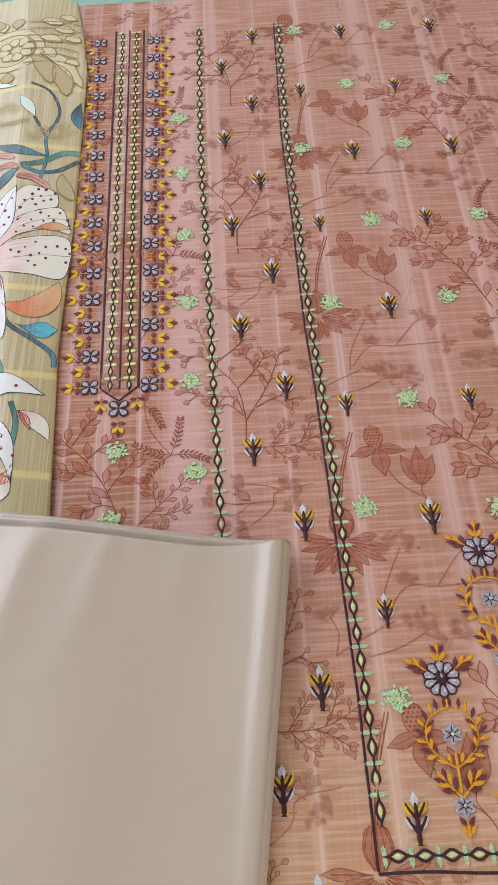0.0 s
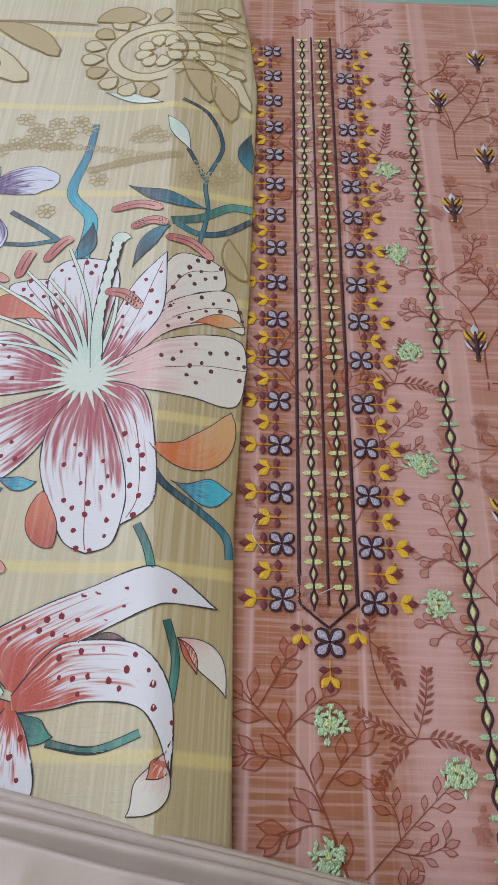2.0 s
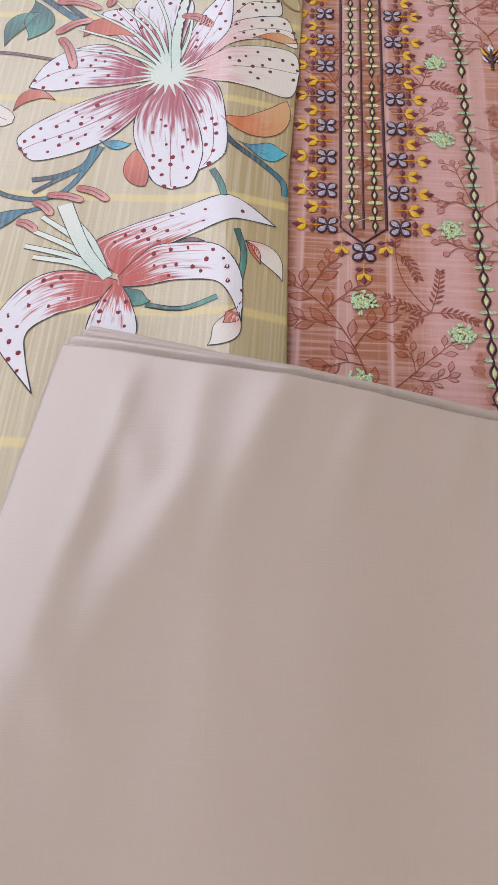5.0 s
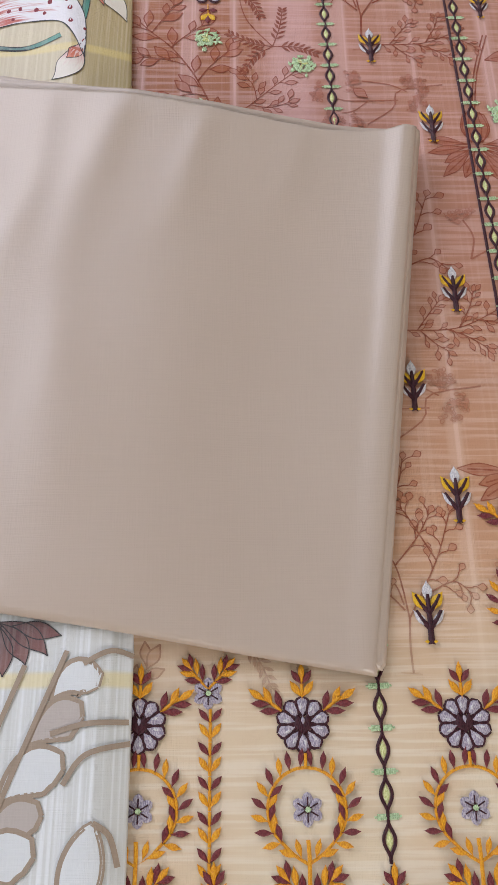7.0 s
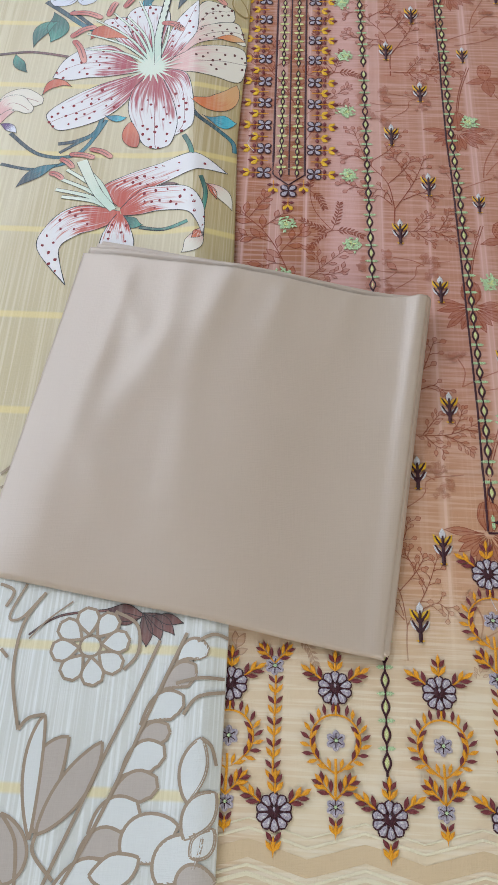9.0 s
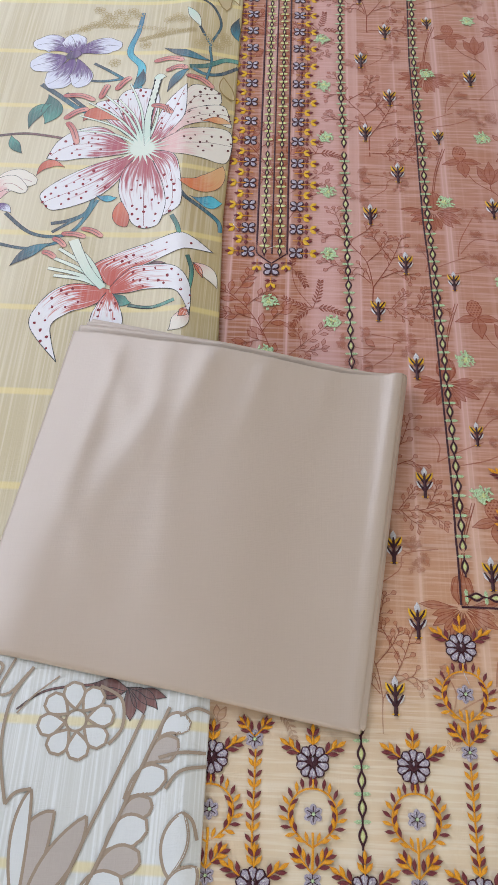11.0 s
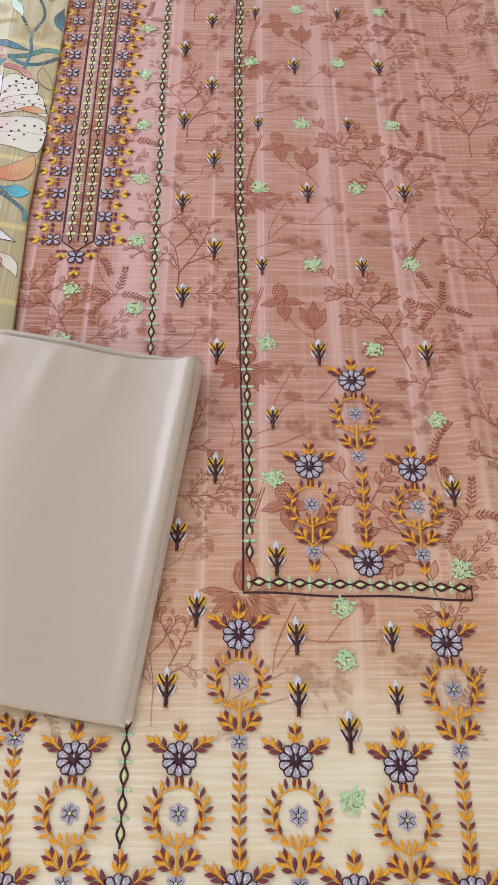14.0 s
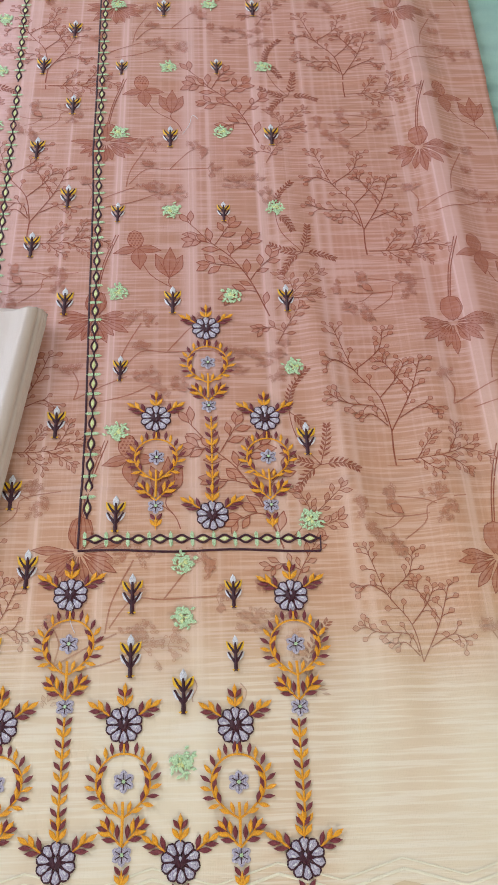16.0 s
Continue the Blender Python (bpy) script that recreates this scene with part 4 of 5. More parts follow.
TAUPE_FILL = plain_cloth("taupe scroll fill", (0.47, 0.41, 0.37), (0.56, 0.50, 0.46))
TAN_LINE = plain_cloth("tan border line", (0.30, 0.20, 0.07), (0.38, 0.27, 0.11))
TAN_FILL = plain_cloth("tan border fill", (0.50, 0.38, 0.20), (0.57, 0.45, 0.26))
CREAM_FILL = plain_cloth("cream border fill", (0.66, 0.56, 0.34), (0.74, 0.66, 0.45))
WHITE_FILL = plain_cloth("white border fill", (0.69, 0.71, 0.71), (0.78, 0.80, 0.80))
FAINT = plain_cloth("faint paisley print", (0.50, 0.38, 0.18), (0.56, 0.44, 0.23))

dupatta = tagged(new("dupatta"), "straw coloured folded silk dupatta printed with large lilies", "dupatta")


def dupatta_cloth():
    """The folded cloth: several layers up to the pressed ridge, one darker layer beyond it."""
    ny = 300
    for name, material, label in (("folded_cloth", STRAW, "straw silk, several layers"), ("edge_layer", STRIP, "single silk layer in a darker straw")):
        verts, faces = [], []
        for j in range(ny + 1):
            y = -0.36 + 1.422 * j / ny
            r, e = lerp_table(DUP_RIDGE, y), lerp_table(DUP_RIGHT, y)
            if name == "folded_cloth":
                xs = [-0.62 + (r - 0.05 + 0.62) * i / 40 for i in range(40)] + [r - 0.05 + 0.05 * i / 14 for i in range(15)]
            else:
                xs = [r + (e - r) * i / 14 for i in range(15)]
            row = [(x, y, dup_z(x, y)) for x in xs]
            if name == "edge_layer":
                row += [(e + 0.0007, y, dup_z(e, y) - 0.0011), (e + 0.0002, y, dup_z(e, y) - 0.0023)]
            verts += row
        n = len(row)
        for j in range(ny):
            for i in range(n - 1):
                a = j * n + i
                faces.append((a, a + 1, a + n + 1, a + n))
        mesh_object(name, verts, faces, [material], None, dupatta, label)


dupatta_cloth()


LAYER = [0]


def print_pen():
    return Pen(dup_z, 0.00024, 0.000003)


def petals(name, fill, edge, spots, spot_mat, rows, label="", blunt=0.75):
    """rows: root, bend and tip of each petal, its width, and where it is widest."""
    rnd = random.Random(len(name) + len(rows))
    for a, b, c, w, peak in rows:
        pen = print_pen()
        pen.lift += 0.00008 + 0.000012 * rows.index((a, b, c, w, peak))
        pen.leaf(a, b, c, w, fill, edge, 0.0005, peak, 30, 10, 0, blunt, 0.03)
        line = bezier(a, b, c, 30)
        for k in range(spots):
            i = rnd.randint(7, 25)
            (x, y), (x2, y2) = line[i], line[i + 1]
            d = math.hypot(x2 - x, y2 - y)
            v = rnd.uniform(-0.33, 0.33) * w * math.sin(math.pi * i / 30) ** 0.5
            pen.dot(x + (y2 - y) / d * v, y - (x2 - x) / d * v, rnd.uniform(0.0009, 0.0016), spot_mat, 1.2)
        mid = line[10:29]
        pen.ribbon(mid, [0.0005] * len(mid), spot_mat)
        pen.done(name, dupatta, label)


def edged_petal(name, fill, edge_a, edge_b, spots, spot_mat, label="", line=INK, cells=14, vein=True):
    """A printed petal between two edges that start at the flower's heart and meet at the tip."""
    rnd = random.Random(len(edge_a) * 31 + int(abs(edge_a[0][0] + edge_b[-2][1]) * 10000))
    pen = print_pen()
    LAYER[0] += 1
    pen.lift += 0.00006 + 0.000012 * (LAYER[0] % 20)
    n = 30
    one, two = smooth_line(edge_a, n), smooth_line(edge_b, n)
    inside = lambda i, f: (one[i][0] + (two[i][0] - one[i][0]) * f, one[i][1] + (two[i][1] - one[i][1]) * f)
    pen.grid([[(*inside(i, c / cells), i / n, 2 * c / cells - 1) for c in range(cells + 1)] for i in range(n + 1)], fill, 0)
    for side in (one, two):
        pen.ribbon(side, [0.00055 + 0.00035 * math.sin(i * 0.5) ** 2 for i in range(n + 1)], line, 0, 1)
    if vein:
        mid = [inside(i, 0.5 + 0.06 * math.sin(i * 0.2)) for i in range(9, n - 2)]
        pen.ribbon(mid, [0.0005] * len(mid), spot_mat, 0, 1)
    placed = []
    for _ in range(spots * 12):
        q = inside(rnd.randint(8, n - 3), rnd.uniform(0.12, 0.88))
        if len(placed) < spots and all(math.hypot(q[0] - p[0], q[1] - p[1]) > 0.0068 for p in placed):
            placed.append(q)
            pen.dot(*q, rnd.uniform(0.0011, 0.0018), spot_mat, 1.25)
    return pen.done(name, dupatta, label)


def bean(name, pts, w, fill):
    """A rounded pod with a dark outline and a paler furrow."""
    pen = print_pen()
    pen.lift += 0.00034
    line = smooth_line(pts, 14)
    body = [w * 0.82 * max(0.0, 1 - abs(2 * i / 14 - 1) ** 4) ** 0.5 for i in range(15)]
    pen.ribbon(line, [b + 0.0009 for b in body], INK, 0, 2)
    pen.ribbon(line, body, fill, 0, 4)
    pen.ribbon(line[3:12], [w * 0.12] * 9, BROWNLEAF, 0, 1)
    return pen.done(name, dupatta)


def single(name, a, b, c, w, fill, edge=None, peak=0.5, blunt=0.0):
    pen = print_pen()
    pen.lift += 0.0002
    pen.leaf(a, b, c, w, fill, edge or INK, 0.0005, peak, 16, 4, 0, blunt)
    return pen.done(name, dupatta)


def stem(name, pts, w, fill, ends=(1.0, 1.0), lift=0.0, edge=True):
    pen = print_pen()
    pen.lift += lift * 0.4
    n = 8 * (len(pts) - 1)
    if edge:
        pen.stroke(pts, w + 0.0009, INK, 0, ends, n)
    pen.stroke(pts, w, fill, 0, ends, n)
    return pen.done(name, dupatta)


def burst(x, y, r1, fill, squash, n=22):
    """The ragged pale throat of a lily."""
    pen = print_pen()
    pen.lift += 0.0003
    m, k = pen.slot(fill), len(pen.verts)
    tips = [(r1 * (random.uniform(0.75, 1.15) if i % 2 else 0.42), math.pi * i / n) for i in range(2 * n)]
    for px, py in [(x, y)] + [(x + q * math.cos(a), y + q * squash * math.sin(a)) for q, a in tips]:
        pen.verts.append((px, py, dup_z(px, py) + pen.lift))
        pen.along.append(0.7), pen.across.append(0.0)
    for i in range(2 * n):
        pen.faces.append((k, k + 1 + i, k + 1 + (i + 1) % (2 * n)))
        pen.slots.append(m)
    return pen.done("lily_throat", dupatta)


def bordered(name, a, b, c, w, fill, line, lw, peak, n, cells, thick, blunt):
    """One leaf of a scroll border."""
    pen = print_pen()
    LAYER[0] += 1
    pen.lift += 0.00030 + 0.000005 * (LAYER[0] % 60)
    pen.leaf(a, b, c, w, fill, line, lw, peak, n, cells, thick, blunt)
    return pen.done(name, dupatta)


def bordered_petal(name, x, y, a, r0, r1, w, fill, line, lw):
    p, q = polar(x, y, r0, a), polar(x, y, r1, a)
    return bordered(name, p, ((p[0] + q[0]) / 2, (p[1] + q[1]) / 2), q, w, fill, line, lw, 0.6, 8, 4, 0, 0.85)


def scroll(name, pts, w, m):
    pen = print_pen()
    LAYER[0] += 1
    pen.lift += 0.00055 + 0.000003 * (LAYER[0] % 60)
    pen.stroke(pts, w, m)
    return pen.done(name, dupatta)


def ring(x, y, r, w, m):
    pen = print_pen()
    pen.ring(x, y, r, w, m)
    return pen.done("scroll_ring", dupatta)


def daisy(x, y, r, n, line, fill):
    for i in range(n):
        bordered_petal("daisy_petal", x, y, 2 * math.pi * i / n + 0.2, r * 0.28, r, r * 0.56, fill, line, 0.0022)
    ring(x, y, r * 0.27, 0.002, line)


# large blush lily
edged_petal("lily_petal", PALEP, [(-0.1842, 0.6413), (-0.1634, 0.6806), (-0.1473, 0.7270), (-0.1266, 0.7299), (-0.1128, 0.7228)],
            [(-0.1745, 0.6418), (-0.1507, 0.6775), (-0.1305, 0.6971), (-0.1122, 0.7046), (-0.1128, 0.7228)], 14, DARKDOTS, "blush lily petal crossing the ridge")
edged_petal("lily_petal", PALEP, [(-0.1780, 0.6398), (-0.1511, 0.6812), (-0.1275, 0.6982), (-0.1077, 0.7020), (-0.1002, 0.6817)],
            [(-0.1714, 0.6348), (-0.1463, 0.6611), (-0.1195, 0.6734), (-0.0983, 0.6689), (-0.1002, 0.6817)], 14, DARKDOTS, "blush lily petal crossing the ridge")
edged_petal("lily_petal", PALEP, [(-0.1807, 0.6361), (-0.1488, 0.6547), (-0.1189, 0.6643), (-0.0991, 0.6616), (-0.0948, 0.6411)],
            [(-0.1796, 0.6256), (-0.1516, 0.6164), (-0.1274, 0.6141), (-0.1009, 0.6119), (-0.0948, 0.6411)], 14, DARKDOTS, "blush lily petal crossing the ridge")
edged_petal("lily_petal", PINKP, [(-0.2092, 0.6357), (-0.2388, 0.6613), (-0.2660, 0.6573), (-0.2865, 0.6383), (-0.2953, 0.6096)],
            [(-0.2075, 0.6207), (-0.2356, 0.6141), (-0.2593, 0.6113), (-0.2768, 0.6070), (-0.2953, 0.6096)], 16, DOTS, "blush white lily petal with crimson throat")
edged_petal("lily_petal", PINKP, [(-0.2024, 0.6404), (-0.2265, 0.6619), (-0.2446, 0.6824), (-0.2534, 0.7008), (-0.2416, 0.7071)],
            [(-0.1981, 0.6451), (-0.2096, 0.6765), (-0.2204, 0.6995), (-0.2277, 0.7078), (-0.2416, 0.7071)], 9, DOTS, "blush white lily petal with crimson throat")
edged_petal("lily_petal", PINKP, [(-0.1996, 0.6424), (-0.2189, 0.6761), (-0.2288, 0.7058), (-0.2214, 0.7235), (-0.2047, 0.7282)],
            [(-0.1875, 0.6429), (-0.1843, 0.6777), (-0.1809, 0.7061), (-0.1876, 0.7232), (-0.2047, 0.7282)], 12, DOTS, "blush white lily petal with crimson throat")
edged_petal("lily_petal", PINKP, [(-0.1891, 0.6411), (-0.1813, 0.6733), (-0.1707, 0.7047), (-0.1514, 0.7307)],
            [(-0.1762, 0.6346), (-0.1624, 0.6558), (-0.1498, 0.6812), (-0.1514, 0.7307)], 10, DOTS, "blush white lily petal with crimson throat")
edged_petal("lily_petal", PINKP, [(-0.2024, 0.6192), (-0.2402, 0.6035), (-0.2727, 0.5807), (-0.2926, 0.5572), (-0.2864, 0.5412)],
            [(-0.1981, 0.6124), (-0.2156, 0.5742), (-0.2387, 0.5492), (-0.2742, 0.5337), (-0.2864, 0.5412)], 22, DOTS, "blush white lily petal with crimson throat")
edged_petal("lily_petal", PINKP, [(-0.1852, 0.6218), (-0.1678, 0.5798), (-0.1603, 0.5505), (-0.1609, 0.5264)],
            [(-0.1796, 0.6256), (-0.1564, 0.6162), (-0.1463, 0.5825), (-0.1433, 0.5416), (-0.1609, 0.5264)], 8, DOTS, "blush white lily petal with crimson throat")
edged_petal("lily_petal", PINKP, [(-0.1951, 0.6178), (-0.2092, 0.5947), (-0.2108, 0.5644), (-0.1996, 0.5341), (-0.1901, 0.5164), (-0.1775, 0.5100)],
            [(-0.1831, 0.6184), (-0.1672, 0.5798), (-0.1597, 0.5505), (-0.1598, 0.5328), (-0.1643, 0.5153), (-0.1775, 0.5100)], 18, DOTS, "blush white lily petal with crimson throat")
single("petal_curl", (-0.1320, 0.6710), (-0.1170, 0.6810), (-0.0970, 0.6750), 0.0110, ORANGE, None, 0.60, 0.00)
single("petal_curl", (-0.1490, 0.5790), (-0.1130, 0.5590), (-0.1030, 0.6070), 0.0240, ORANGE, None, 0.55, 0.50)
single("petal_curl", (-0.1960, 0.5130), (-0.2080, 0.5260), (-0.2060, 0.5480), 0.0170, RUST, None, 0.45, 0.50)
single("petal_curl", (-0.2640, 0.6710), (-0.2570, 0.6960), (-0.2220, 0.6720), 0.0220, RUST, None, 0.50, 0.00)
single("petal_curl", (-0.3020, 0.5830), (-0.2950, 0.6130), (-0.2730, 0.5970), 0.0120, RUST, None, 0.50, 0.00)
burst(-0.1930, 0.6280, 0.030, MINTY, 0.85)
stem("filament", [(-0.1900, 0.6280), (-0.2210, 0.6730), (-0.2620, 0.7030)], 0.0022, MINTY, (1.4, 0.8), 0.00060)
stem("filament", [(-0.1900, 0.6280), (-0.2250, 0.6620), (-0.2690, 0.6800)], 0.0022, MINTY, (1.4, 0.8), 0.00060)
stem("filament", [(-0.1900, 0.6280), (-0.2260, 0.6500), (-0.2700, 0.6560)], 0.0022, MINTY, (1.4, 0.8), 0.00060)
stem("filament", [(-0.1900, 0.6280), (-0.2130, 0.6790), (-0.2440, 0.7150)], 0.0022, MINTY, (1.4, 0.8), 0.00060)
stem("filament", [(-0.1900, 0.6280), (-0.2000, 0.6890), (-0.2180, 0.7360)], 0.0022, MINTY, (1.4, 0.8), 0.00060)
stem("filament", [(-0.1900, 0.6280), (-0.1820, 0.6680), (-0.1810, 0.6930)], 0.0022, MINTY, (1.4, 0.8), 0.00060)
stem("filament", [(-0.1900, 0.6280), (-0.2050, 0.6760), (-0.2280, 0.7090)], 0.0022, MINTY, (1.4, 0.8), 0.00060)
stem("pistil", [(-0.1870, 0.6310), (-0.1910, 0.6770), (-0.1860, 0.7430)], 0.0058, MINTY, (1.2, 1.3), 0.00080)
single("pistil_head", (-0.1910, 0.7380), (-0.1850, 0.7500), (-0.1770, 0.7460), 0.0120, MINTY, None, 0.50, 0.00)
bean("anther", [(-0.2930, 0.7120), (-0.2730, 0.7140), (-0.2550, 0.7060)], 0.0085, CORAL)
bean("anther", [(-0.2860, 0.6730), (-0.2730, 0.6870), (-0.2600, 0.6920)], 0.0085, CORAL)
bean("anther", [(-0.2820, 0.6690), (-0.2730, 0.6560), (-0.2650, 0.6330)], 0.0085, CORAL)
bean("anther", [(-0.2500, 0.7090), (-0.2460, 0.7270), (-0.2430, 0.7340)], 0.0085, CORAL)
bean("anther", [(-0.2340, 0.7240), (-0.2250, 0.7410), (-0.2180, 0.7470)], 0.0085, CORAL)
bean("anther", [(-0.1900, 0.6980), (-0.1760, 0.6950), (-0.1640, 0.6820)], 0.0085, CORAL)
bean("anther", [(-0.1950, 0.7740), (-0.1750, 0.7790), (-0.1580, 0.7720)], 0.0085, CORAL)
bean("anther", [(-0.1790, 0.7560), (-0.1650, 0.7620), (-0.1530, 0.7570)], 0.0085, CORAL)
bean("anther", [(-0.1540, 0.7450), (-0.1360, 0.7420), (-0.1210, 0.7290)], 0.0085, CORAL)
# flame lily below it
edged_petal("lily_petal", REDP, [(-0.2066, 0.4363), (-0.2248, 0.4571), (-0.2033, 0.4752), (-0.1741, 0.4894), (-0.1370, 0.5019), (-0.1047, 0.4815)],
            [(-0.1997, 0.4330), (-0.1867, 0.4524), (-0.1634, 0.4667), (-0.1395, 0.4783), (-0.1286, 0.4818), (-0.1047, 0.4815)], 14, DOTS, "flame red and white lily petal", vein=False)
edged_petal("lily_petal", REDP, [(-0.2035, 0.4328), (-0.1929, 0.4492), (-0.1788, 0.4608), (-0.1445, 0.4595), (-0.1250, 0.4367), (-0.1217, 0.3965)],
            [(-0.2008, 0.4245), (-0.1837, 0.4267), (-0.1657, 0.4311), (-0.1416, 0.4288), (-0.1303, 0.4167), (-0.1217, 0.3965)], 16, DOTS, "flame red and white lily petal", vein=False)
edged_petal("lily_petal", REDP, [(-0.2031, 0.4300), (-0.2340, 0.4364), (-0.2558, 0.4289), (-0.2707, 0.4071), (-0.2737, 0.3809), (-0.2420, 0.3417)],
            [(-0.2019, 0.4202), (-0.2217, 0.4074), (-0.2394, 0.3996), (-0.2533, 0.3860), (-0.2508, 0.3674), (-0.2420, 0.3417)], 14, DOTS, "flame red and white lily petal", vein=False)
edged_petal("lily_petal", REDP, [(-0.2055, 0.4271), (-0.2131, 0.4113), (-0.2173, 0.3871), (-0.2057, 0.3676)],
            [(-0.1999, 0.4259), (-0.1915, 0.4109), (-0.1864, 0.3865), (-0.2057, 0.3676)], 9, DOTS, "flame red and white lily petal", vein=False)
single("lily_bud", (-0.1250, 0.4090), (-0.1280, 0.3860), (-0.1410, 0.3790), 0.0170, PALEP, None, 0.50, 0.00)
single("petal_curl", (-0.1250, 0.4080), (-0.1260, 0.3990), (-0.1330, 0.3950), 0.0090, RUST, None, 0.50, 0.00)
single("petal_curl", (-0.1690, 0.4620), (-0.1600, 0.4660), (-0.1500, 0.4620), 0.0040, BROWNLEAF, None, 0.50, 0.00)
stem("filament", [(-0.2100, 0.4320), (-0.2310, 0.4590), (-0.2610, 0.4810)], 0.0034, MINTY, (1.4, 1.0), 0.00050)
stem("filament", [(-0.2100, 0.4320), (-0.2330, 0.4530), (-0.2640, 0.4680)], 0.0034, MINTY, (1.4, 1.0), 0.00050)
stem("filament", [(-0.2100, 0.4320), (-0.2340, 0.4470), (-0.2680, 0.4550)], 0.0034, MINTY, (1.4, 1.0), 0.00050)
stem("filament", [(-0.2100, 0.4320), (-0.2260, 0.4640), (-0.2510, 0.4910)], 0.0034, MINTY, (1.4, 1.0), 0.00050)
stem("filament", [(-0.2100, 0.4320), (-0.2310, 0.4420), (-0.2610, 0.4460)], 0.0034, MINTY, (1.4, 1.0), 0.00050)
stem("pistil", [(-0.2100, 0.4320), (-0.2290, 0.4550), (-0.2480, 0.4930)], 0.0080, MINTY, (0.9, 1.3), 0.00070)
bean("anther", [(-0.2620, 0.5010), (-0.2480, 0.5010), (-0.2360, 0.4970)], 0.0072, CORAL)
bean("anther", [(-0.2430, 0.5090), (-0.2300, 0.5060), (-0.2190, 0.4980)], 0.0072, CORAL)
bean("anther", [(-0.2700, 0.4950), (-0.2620, 0.4910), (-0.2550, 0.4830)], 0.0072, CORAL)
bean("anther", [(-0.2780, 0.4760), (-0.2700, 0.4740), (-0.2630, 0.4680)], 0.0072, CORAL)
single("calyx", (-0.2010, 0.4260), (-0.1910, 0.4130), (-0.1800, 0.4140), 0.0130, LEAFGREEN, None, 0.50, 0.00)
stem("stalk", [(-0.1830, 0.4110), (-0.1600, 0.4080), (-0.1380, 0.4160)], 0.0034, LEAFGREEN, (1.0, 1.0), 0.00000)
stem("stalk", [(-0.1300, 0.4730), (-0.1240, 0.4530), (-0.1250, 0.4310)], 0.0036, LEAFGREEN, (1.0, 1.0), 0.00000)
single("lily_bud", (-0.1240, 0.4640), (-0.1060, 0.4590), (-0.0980, 0.4360), 0.0140, PALEP, None, 0.50, 0.00)
single("petal_curl", (-0.1240, 0.4640), (-0.1160, 0.4570), (-0.1130, 0.4460), 0.0060, RUST, None, 0.50, 0.00)
# violet and its stalks
petals("violet_petal", VIOLET, INK, 0, INK, [
    ((-0.2900, 0.7860), (-0.2630, 0.8100), (-0.2360, 0.8030), 0.0300, 0.60),
    ((-0.2910, 0.7830), (-0.2950, 0.7400), (-0.3170, 0.7310), 0.0360, 0.60),
    ((-0.2870, 0.7800), (-0.2680, 0.7420), (-0.2860, 0.7320), 0.0280, 0.60),
    ((-0.2960, 0.7860), (-0.3140, 0.8170), (-0.3420, 0.7990), 0.0320, 0.60),
    ((-0.2960, 0.7820), (-0.3150, 0.7720), (-0.3400, 0.7620), 0.0340, 0.60),
    ((-0.2910, 0.7870), (-0.2900, 0.8060), (-0.3010, 0.8220), 0.0300, 0.60),
], "lilac and violet petal")
single("violet_heart", (-0.3000, 0.7780), (-0.2920, 0.7860), (-0.2830, 0.7900), 0.0140, PLUM_DYE, None, 0.5, 0.8)
stem("stalk", [(-0.2650, 0.7710), (-0.2450, 0.7580), (-0.2280, 0.7450)], 0.0034, TEAL, (1.0, 1.0), 0.00000)
stem("stalk", [(-0.2730, 0.7410), (-0.2500, 0.7400), (-0.2280, 0.7450)], 0.0030, TEAL, (1.0, 1.0), 0.00000)
stem("stalk", [(-0.3210, 0.7310), (-0.2980, 0.7130), (-0.2750, 0.6940), (-0.2590, 0.6850)], 0.0055, TEAL, (1.0, 1.0), 0.00000)
stem("blue_blade", [(-0.2170, 0.8680), (-0.2190, 0.8330), (-0.2250, 0.7920), (-0.2080, 0.7650), (-0.2100, 0.7260)], 0.0085, AQUA, (0.5, 1.2), 0.00000)
single("blue_blade", (-0.2060, 0.7620), (-0.2050, 0.7370), (-0.2130, 0.7260), 0.0120, TEAL, None, 0.50, 0.00)
single("leaf", (-0.1850, 0.7990), (-0.1570, 0.7810), (-0.1270, 0.7770), 0.0120, TEAL, None, 0.50, 0.00)
single("leaf", (-0.1740, 0.7190), (-0.1660, 0.7490), (-0.1510, 0.7560), 0.0120, TEAL, None, 0.50, 0.00)
stem("stalk", [(-0.1530, 0.8950), (-0.1320, 0.8810), (-0.1200, 0.8460), (-0.1300, 0.8060), (-0.1270, 0.7750), (-0.1310, 0.7410)], 0.0024, TEAL, (1.0, 1.0), 0.00000)
stem("stalk", [(-0.1450, 0.8380), (-0.1360, 0.8190), (-0.1300, 0.8060)], 0.0026, TEAL, (1.0, 1.0), 0.00000)
single("lily_bud", (-0.1630, 0.8740), (-0.1530, 0.8590), (-0.1430, 0.8360), 0.0120, MINTY, None, 0.50, 0.00)
single("lily_bud", (-0.2150, 0.9070), (-0.1910, 0.8990), (-0.1680, 0.8910), 0.0100, MINTY, None, 0.50, 0.00)
stem("ribbon_leaf", [(-0.1510, 0.7610), (-0.1320, 0.7670), (-0.1120, 0.7820), (-0.0960, 0.7830)], 0.0066, LEAFGREEN, (1.0, 1.0), 0.00000)
stem("ribbon_leaf", [(-0.0960, 0.7720), (-0.1150, 0.7560), (-0.1330, 0.7520), (-0.1470, 0.7590)], 0.0044, TEAL, (1.0, 1.0), 0.00000)
single("leaf", (-0.0990, 0.8660), (-0.1070, 0.8400), (-0.0970, 0.8210), 0.0120, TEAL, None, 0.50, 0.00)
